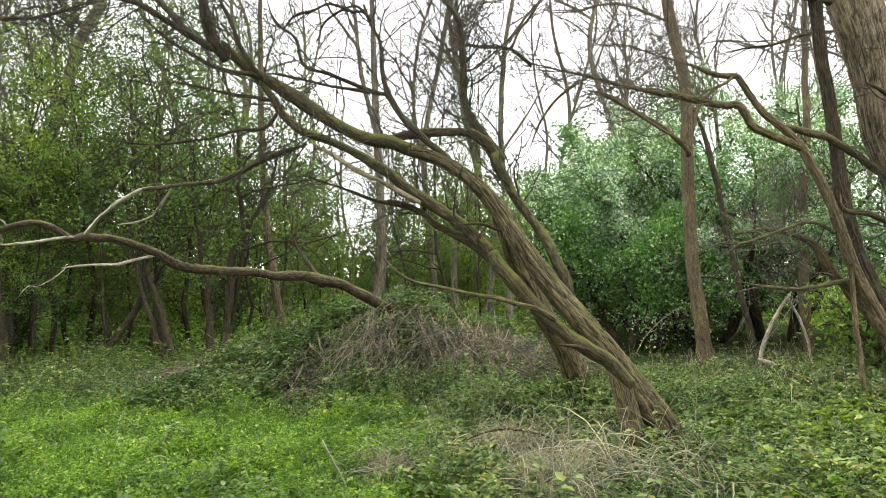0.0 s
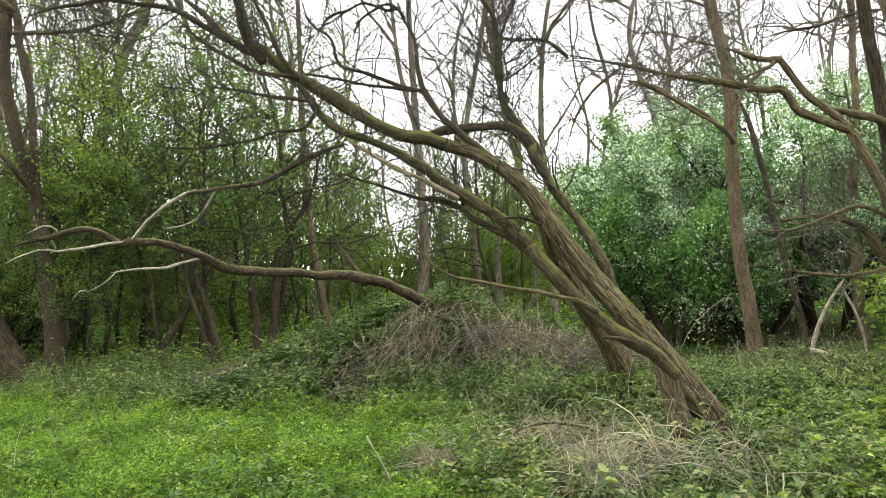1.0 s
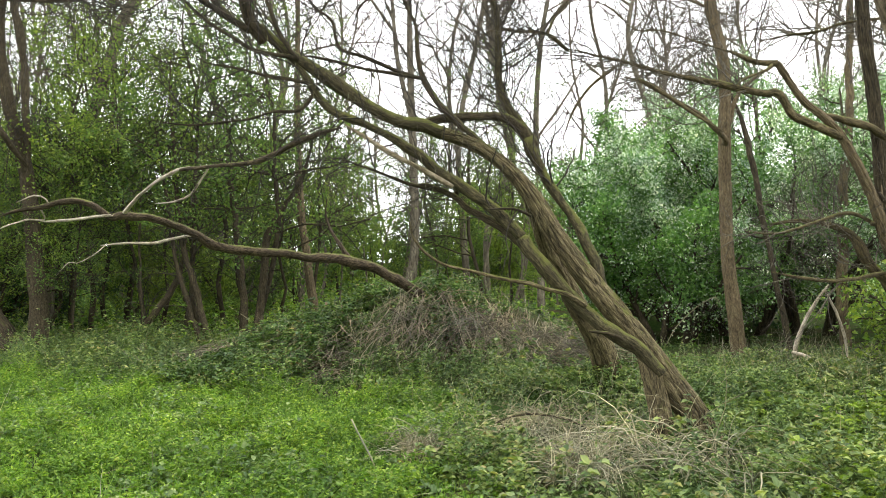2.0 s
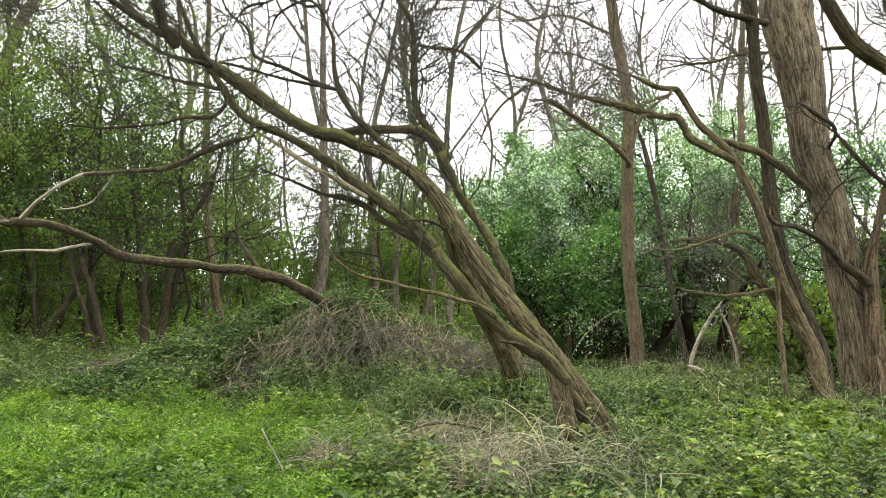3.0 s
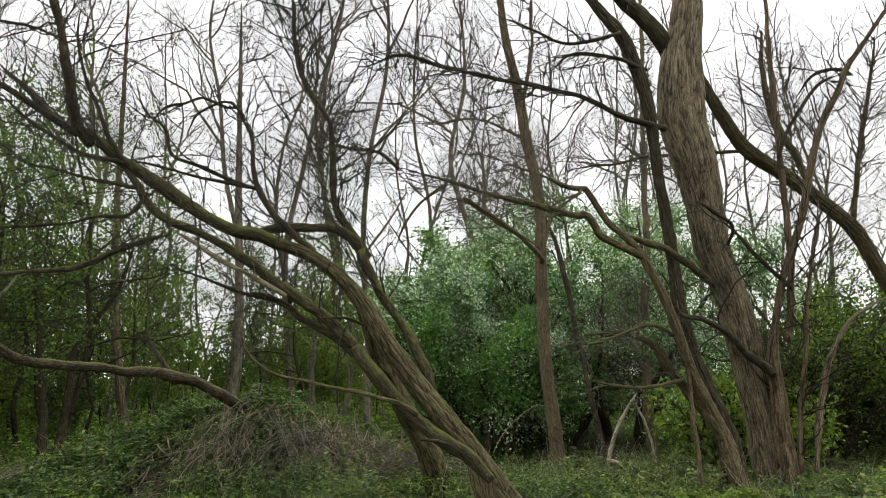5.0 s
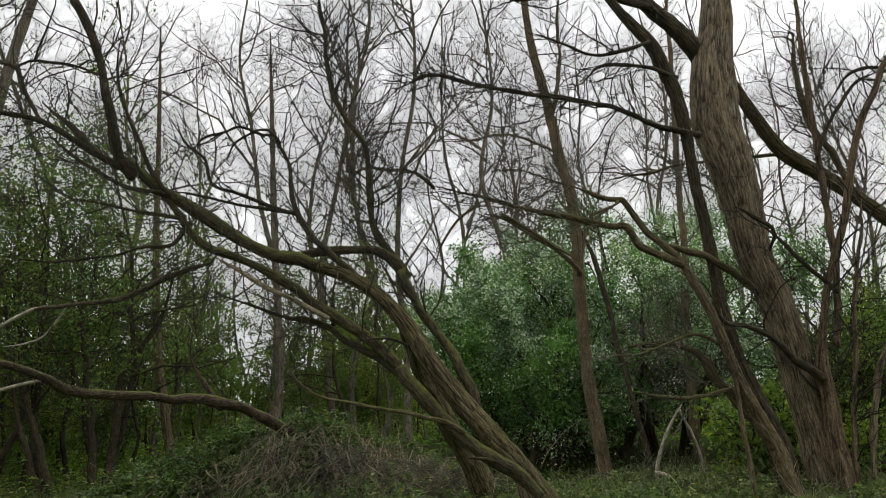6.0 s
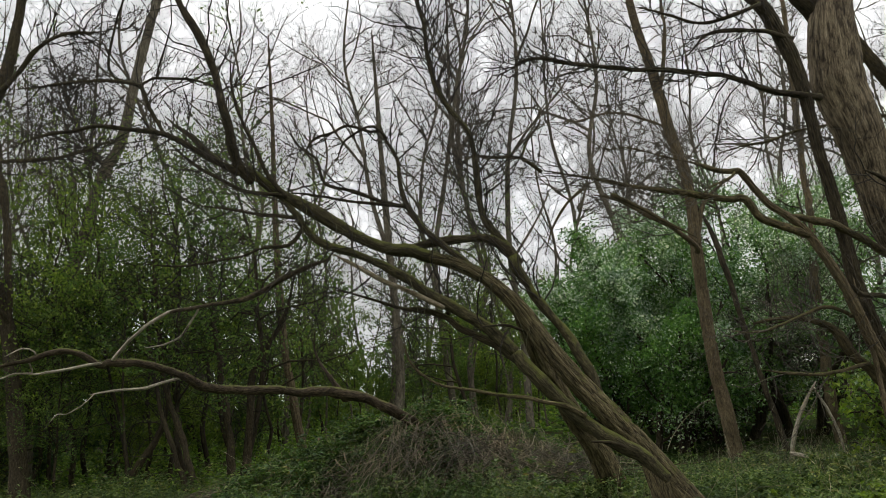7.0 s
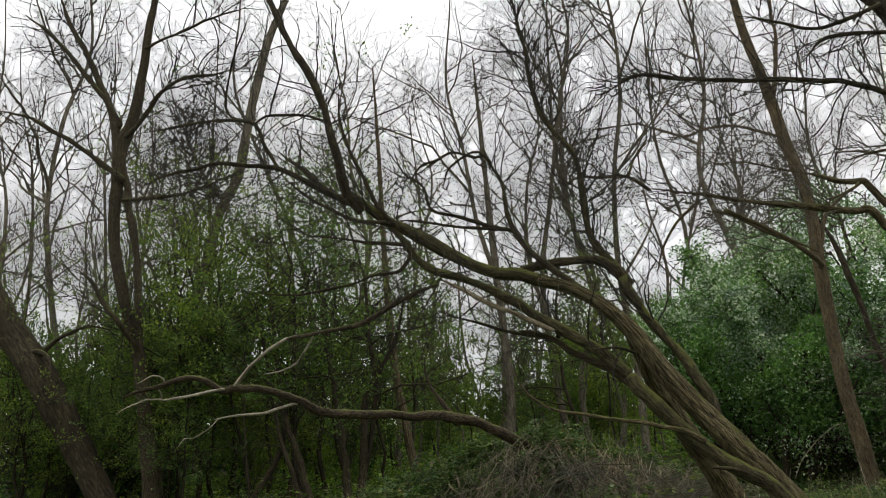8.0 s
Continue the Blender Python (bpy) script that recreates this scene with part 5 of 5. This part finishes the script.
def herbs(name, where, stem_len, leaf, per, mats, label, width=0.55, lean_out=0.35, rounded=False, trio=False):
    """Leafy stems growing from the ground at where."""
    n = len(where)
    d = rng.normal(0, lean_out, (n, 3)) * (1, 1, 0) + (0, 0, 1)
    ln = stem_len * rng.uniform(0.4, 1.1, n) * (0.55 + 0.9 * patches(where[:, 0], where[:, 1], 1.1, 61))
    ln = ln * (0.35 + 1.3 * np.clip(patches(where[:, 0], where[:, 1], 3.1, 17) * 1.8 - 0.4, 0, 1))
    ln = ln * np.where(where[:, 0] > 0.3, np.clip(1.0 - (where[:, 1] - 5.0) * 0.21, 0.4, 1), 1.0)
    p, r = strands(where - (0, 0, 0.02), d, ln, np.full(n, 0.0022), 4, 0.18, (0, 0, -0.03))
    c = n * per
    who, t = rng.integers(0, n, c), rng.uniform(0.5, 2.99, c)
    i = t.astype(int)
    f = (t - i)[:, None]
    o = p[who, i] * (1 - f) + p[who, i + 1] * f
    dd = rng.normal(0, 1, (c, 3)) * (1, 1, 0.35) + (0, 0, 0.25)
    size = leaf * rng.uniform(0.5, 1.3, c)
    sets = [leaf_mesh(o, dd, size, width, 0.18, rounded=rounded, level=0.72)]
    if trio:
        across = np.cross(unit(dd), (0.0, 0.0, 1.0))
        for side in (-1.3, 1.3):
            sets.append(leaf_mesh(o, unit(dd) * 0.55 + across * side, size * 0.85, width, 0.18, rounded=rounded, level=0.72))
    ob = part(name, leaves(sets), mats[0])
    tagged(ob, label, "undergrowth", kind="stuff")
    part("stems", stems_mesh([(p, r)]), mats[0], ob)
    return ob


HEAPS = ((-0.63, 6.1, 0.3), (0.05, 6.9, 0.35), (0.45, 6.85, 0.4), (0.55, 5.5, 0.4), (0.8, 6.2, 0.3), (-4.05, 11.2, 0.4), (-2.2, 9.9, 0.35))


def off_heaps(x, y, least=0.15):
    f = 1 - 0.85 * np.exp(-((x + 0.5) / 1.7) ** 2 - ((y - 10.8) / 1.0) ** 2) * np.clip(patches(x, y, 1.6, 52) * 3 - 0.7, 0.1, 1)
    for hx, hy, hr in HEAPS:
        f = np.minimum(f, np.clip(np.hypot(x - hx, y - hy) / hr - 0.3, 2 * least, 1))
    return f


herbs("clearing_weeds", scatter(70000, -8, 0.9, 3.8, 11.8, lambda x, y: lawn(x, y) * (0.3 + 0.7 * patches(x, y, 1.3, 5)) * off_heaps(x, y)), 0.17, 0.037, 9, (WEED,), "carpet of low bright green weeds in the clearing", 0.55, 0.5)
herbs("dark_weeds", scatter(10000, -7.5, 0.9, 3.8, 11, lambda x, y: lawn(x, y) * np.clip(patches(x, y, 0.9, 44) * 4 - 2.2, 0, 1)), 0.18, 0.05, 8, (HERB,), "patches of darker broad-leaved weeds in the clearing", 0.7, 0.35, True)
herbs("nettles", scatter(60000, -10, 11, 4.5, 15, lambda x, y: open_ground(x, y) * (1 - lawn(x, y)) * (0.34 + np.clip(patches(x, y, 0.9, 12) * 1.6 - 0.3, 0, 0.66)) * off_heaps(x, y) * np.where((x > -3) & (x < 1.4) & (y > 9.9) & (y < 12.5), 0.35, 1.0)), 0.32, 0.044, 11, (HERB,), "fresh nettles and goosegrass covering the rough ground")
herbs("brambles", scatter(26000, -9, 10, 4.5, 14, lambda x, y: (1 - lawn(x, y)) * np.clip(patches(x, y, 0.7, 31) * 2.4 - 0.8, 0, 1) * off_heaps(x, y, 0.05)), 0.46, 0.062, 5, (BRAMBLE,), "low bramble thicket with small green leaves", 0.6, 0.6, True, True)
herbs("mound_brambles", scatter(15000, -4.2, 1.6, 9.6, 12.4, lambda x, y: np.clip(patches(x, y, 1.3, 71) * 3.4 - 1.25, 0.04, 1) * (1 - lawn(x, y)) * np.where(x > -2.1, 0.65 * np.clip(2.2 - np.abs(y - 11.0) * 1.2, 0.4, 1), 1.0)), 0.3, 0.058, 6, (MOUND_LEAF,), "green bramble leaves in clumps over the mound", 0.6, 0.6, True, True)
herbs("tall_nettles", scatter(5500, 0.2, 7.5, 7.5, 10, lambda x, y: np.clip(patches(x, y, 0.8, 19) * 2.2 - 0.5, 0.1, 1) * np.clip((x - 0.12 * (y - 7.5) ** 2 + 1.2), 0, 1)), 0.36, 0.05, 12, (HERB,), "tall fresh nettles behind a leaning tree", 0.5, 0.2)
herbs("bramble_shoots", scatter(1900, 1.9, 5.2, 4.6, 8.0, lambda x, y: np.clip(patches(x, y, 1.0, 91) * 2.4 - 0.7, 0, 1)), 0.5, 0.062, 6, (LEAF_LIGHT,), "young yellow-green bramble shoots", 0.6, 0.5, True, True)
herbs("far_undergrowth", scatter(30000, -30, 32, 12.6, 45, lambda x, y: open_ground(x, y) * (0.3 + 0.7 * patches(x, y, 0.5, 2))), 0.5, 0.11, 7, (WEED,), "green undergrowth between the far trunks")


def tussock(x, y, n, length, rise, label, mat=STRAW, spread=0.25, thick=0.0033, lift=0.14):
    """A heap of dry stalks that arch outwards: the outer ones single stalks, the rest joined."""
    o = scatter(n, x - spread, x + spread, y - spread, y + spread)
    n = len(o)
    o[:, 2] += lift * rng.random(n)
    a = rng.uniform(0, 2 * math.pi, n)
    d = np.stack([np.cos(a), np.sin(a), rise * rng.uniform(0.4, 1.5, n)], -1)
    p, r = strands(o, d, length * rng.uniform(0.5, 1.2, n), thick * rng.uniform(0.6, 1.3, n), 8, 0.13, (0, 0, -0.34))
    p[:, :, 2] = np.maximum(p[:, :, 2], height(p[:, :, 0], p[:, :, 1]) + rng.uniform(0.02, 0.12, (n, 1)))
    ob = thing("dry_tussock", x, y, float(height(np.array([x]), np.array([y]))[0]), label, "dry grass", "heaps of dry stalks")
    for k in range(24):
        part("stalk", stems_mesh([(p[k:k + 1], r[k:k + 1] * 2.0)]), mat, ob)
    tagged(part("straw_mat", stems_mesh([(p[24:], r[24:])]), mat, ob), kind="stuff")
    if mat is STRAW:
        m = n // 3
        o = o[:m] + rng.normal(0, 0.06, (m, 3)) * (1, 1, 0.3)
        a = rng.uniform(0, 2 * math.pi, m)
        d = np.stack([np.cos(a), np.sin(a), rise * rng.uniform(0.3, 1.2, m)], -1)
        v, f = ribbons(o, d, length * rng.uniform(0.6, 1.3, m), rng.uniform(0.002, 0.0042, m), 9, 0.12, (0, 0, -0.36))
        v[:, 2] = np.maximum(v[:, 2], height(v[:, 0], v[:, 1]) + 0.02)
        tagged(part("dry_blade_mat", joined([(v, f)]), mat, ob, "flat bleached grass blades"), kind="stuff")
    return ob


def drape(x0, x1, y, n, length, label):
    """Dead canes that hang down the near face of the mound from its crest."""
    xs = rng.uniform(x0, x1, n)
    ys = y - 0.25 + rng.normal(0, 0.25, n)
    o = np.stack([xs, ys, height(xs, ys) + rng.uniform(0.02, 0.16, n)], -1)
    d = np.stack([rng.normal(0, 0.6, n), np.full(n, -1.0), rng.uniform(-0.5, 0.25, n)], -1)
    p, r = strands(o, d, length * rng.uniform(0.5, 1.2, n), 0.005 * rng.uniform(0.5, 1.3, n), 8, 0.16, (0, 0, -0.16))
    p[:, :, 2] = np.maximum(p[:, :, 2], height(p[:, :, 0], p[:, :, 1]) + rng.uniform(0.08, 0.34, (n, 1)))
    xm = (x0 + x1) / 2
    ob = thing("dead_canes", xm, y, float(height(np.array([xm]), np.array([y]))[0]), label, "dead canes", "dead canes hanging down the mound")
    for k in range(30):
        part("cane", stems_mesh([(p[k:k + 1], r[k:k + 1] * 1.5)]), CANE, ob)
    tagged(part("cane_tangle", stems_mesh([(p[30:], r[30:])]), CANE, ob), kind="stuff")


pale_heaps = "heaps of bleached dry grass"
for tx, ty, tn, tl, ts in ((-0.63, 6.15, 230, 0.4, 0.16), (0.05, 6.9, 130, 0.5, 0.3), (0.45, 6.85, 150, 0.55, 0.35), (0.55, 5.5, 220, 0.7, 0.22), (0.85, 6.2, 70, 0.6, 0.35)):
    tussock(tx, ty, tn, tl, 2.4, "fountain-shaped tussock of bleached dry grass", spread=ts, thick=0.0026)
tussock(1.3, 5.6, 70, 1.2, 1.9, "long arching bleached stalks over brambles", spread=0.35, thick=0.0035)
tussock(-4.05, 11.2, 160, 0.7, 0.8, "small pile of dead brushwood in the weeds", CANE, 0.35, 0.004)
tussock(-2.2, 9.9, 120, 0.6, 0.7, "small pile of dead canes at the foot of the mound", CANE, 0.3, 0.004)
tussock(-6.6, 13.2, 200, 0.9, 0.9, "heap of dead brushwood beside an inclined tree", CANE, 0.7, 0.005)
drape(-1.6, -0.5, 10.9, 230, 1.3, "dead bramble canes hanging down the mound beneath a fallen trunk")
drape(-0.5, 0.4, 10.9, 260, 1.3, "dead bramble canes draped over the crest of the mound")
drape(0.4, 1.4, 10.9, 240, 1.1, "dead bramble canes on the low end of the mound")
drape(-2.9, -1.6, 10.7, 110, 0.8, "thin dead canes on the green flank of the mound")

cane = tree("dry_cane", STRAW, 1.8, 9.0, "pale dead cane arching over the brambles", "dry stem")
limb(cane, "stalk", [(1.75, 9.00, 0.62, 0.004), (1.84, 9.00, 0.78, 0.005), (1.99, 9.00, 0.93, 0.005), (2.14, 9.00, 1.06, 0.005), (2.27, 9.00, 1.12, 0.005), (2.33, 9.00, 1.03, 0.002)])
spot = EVERY[cane.name][0][len(EVERY[cane.name][0]) // 2:]
hang(cane, "withered_frond", spot[np.linspace(0, len(spot) - 1, 12).astype(int)][:, :3], 0.2, 0.0022, STRAW, "withered hanging frond", 0.1)
arch = tree("bramble_cane", BARK_DARK, 0.0, 7.0, "thin dark bramble cane arching over dry grass", "bramble cane")
limb(arch, "cane", [(-0.22, 7.00, -0.01, 0.007), (-0.14, 6.97, 0.10, 0.007), (0.01, 6.93, 0.20, 0.009), (0.23, 6.90, 0.25, 0.010), (0.49, 6.87, 0.22, 0.010), (0.71, 6.83, 0.13, 0.008), (0.87, 6.80, 0.01, 0.003)])
limb(arch, "cane", [(-0.03, 6.94, 0.17, 0.007), (-0.03, 6.90, 0.17, 0.007), (0.04, 6.90, 0.08, 0.007), (0.12, 6.90, -0.06, 0.007), (0.15, 6.90, -0.17, 0.003)])
stalk = tree("dry_stalk", STRAW, -0.9, 5.8, "single bleached dry stalk standing in the lawn", "dry stem")
limb(stalk, "stalk", [(-1.11, 5.90, 0.39, 0.005), (-1.04, 5.85, 0.27, 0.006), (-0.95, 5.80, 0.13, 0.007), (-0.88, 5.75, 0.00, 0.003)])


# loose dry stalks lying on the lawn, and leaning out of the weeds
o = scatter(260, -6, 3.5, 4.3, 11.5)
n = len(o)
s = strands(o + (0, 0, 0.03), rng.normal(0, 1, (n, 3)) * (1, 1, 0) + (0, 0, 1) * rng.uniform(0.05, 1.3, (n, 1)), rng.uniform(0.2, 0.6, n), rng.uniform(0.0018, 0.0035, n), 6, 0.12, (0, 0, -0.12))
tagged(part("loose_stalks", stems_mesh([s]), STRAW), "bleached dry stalks strewn over the weeds", "dry grass", kind="stuff")

# dead canes and brush where the clearing meets the wood
o = scatter(1500, -9, -1.5, 10.6, 13.8, lambda x, y: (1 - lawn(x, y)) * np.clip(patches(x, y, 0.7, 83) * 2.4 - 0.7, 0, 1))
n = len(o)
s = strands(o, rng.normal(0, 0.8, (n, 3)) * (1, 1, 0) + (0, 0, 1), rng.uniform(0.3, 0.9, n), rng.uniform(0.002, 0.004, n), 7, 0.2, (0, 0, -0.16))
tagged(part("dead_brush", stems_mesh([s]), CANE), "dead canes and brushwood along the edge of the clearing", "dead canes", kind="stuff")

# dry upright stems and dead grass standing among the weeds
o = scatter(4200, -3, 7.5, 5.8, 13, lambda x, y: (1 - lawn(x, y)) * np.clip(patches(x, y, 0.8, 77) * 2 - 0.5, 0, 1))
n = len(o)
s = strands(o, rng.normal(0, 0.3, (n, 3)) * (1, 1, 0) + (0, 0, 1), rng.uniform(0.2, 0.62, n), rng.uniform(0.0013, 0.0028, n), 6, 0.16, (0, 0, -0.08))
tagged(part("dry_stems", stems_mesh([s]), STRAW), "thin dry stems standing among green weeds", "dry grass", kind="stuff")
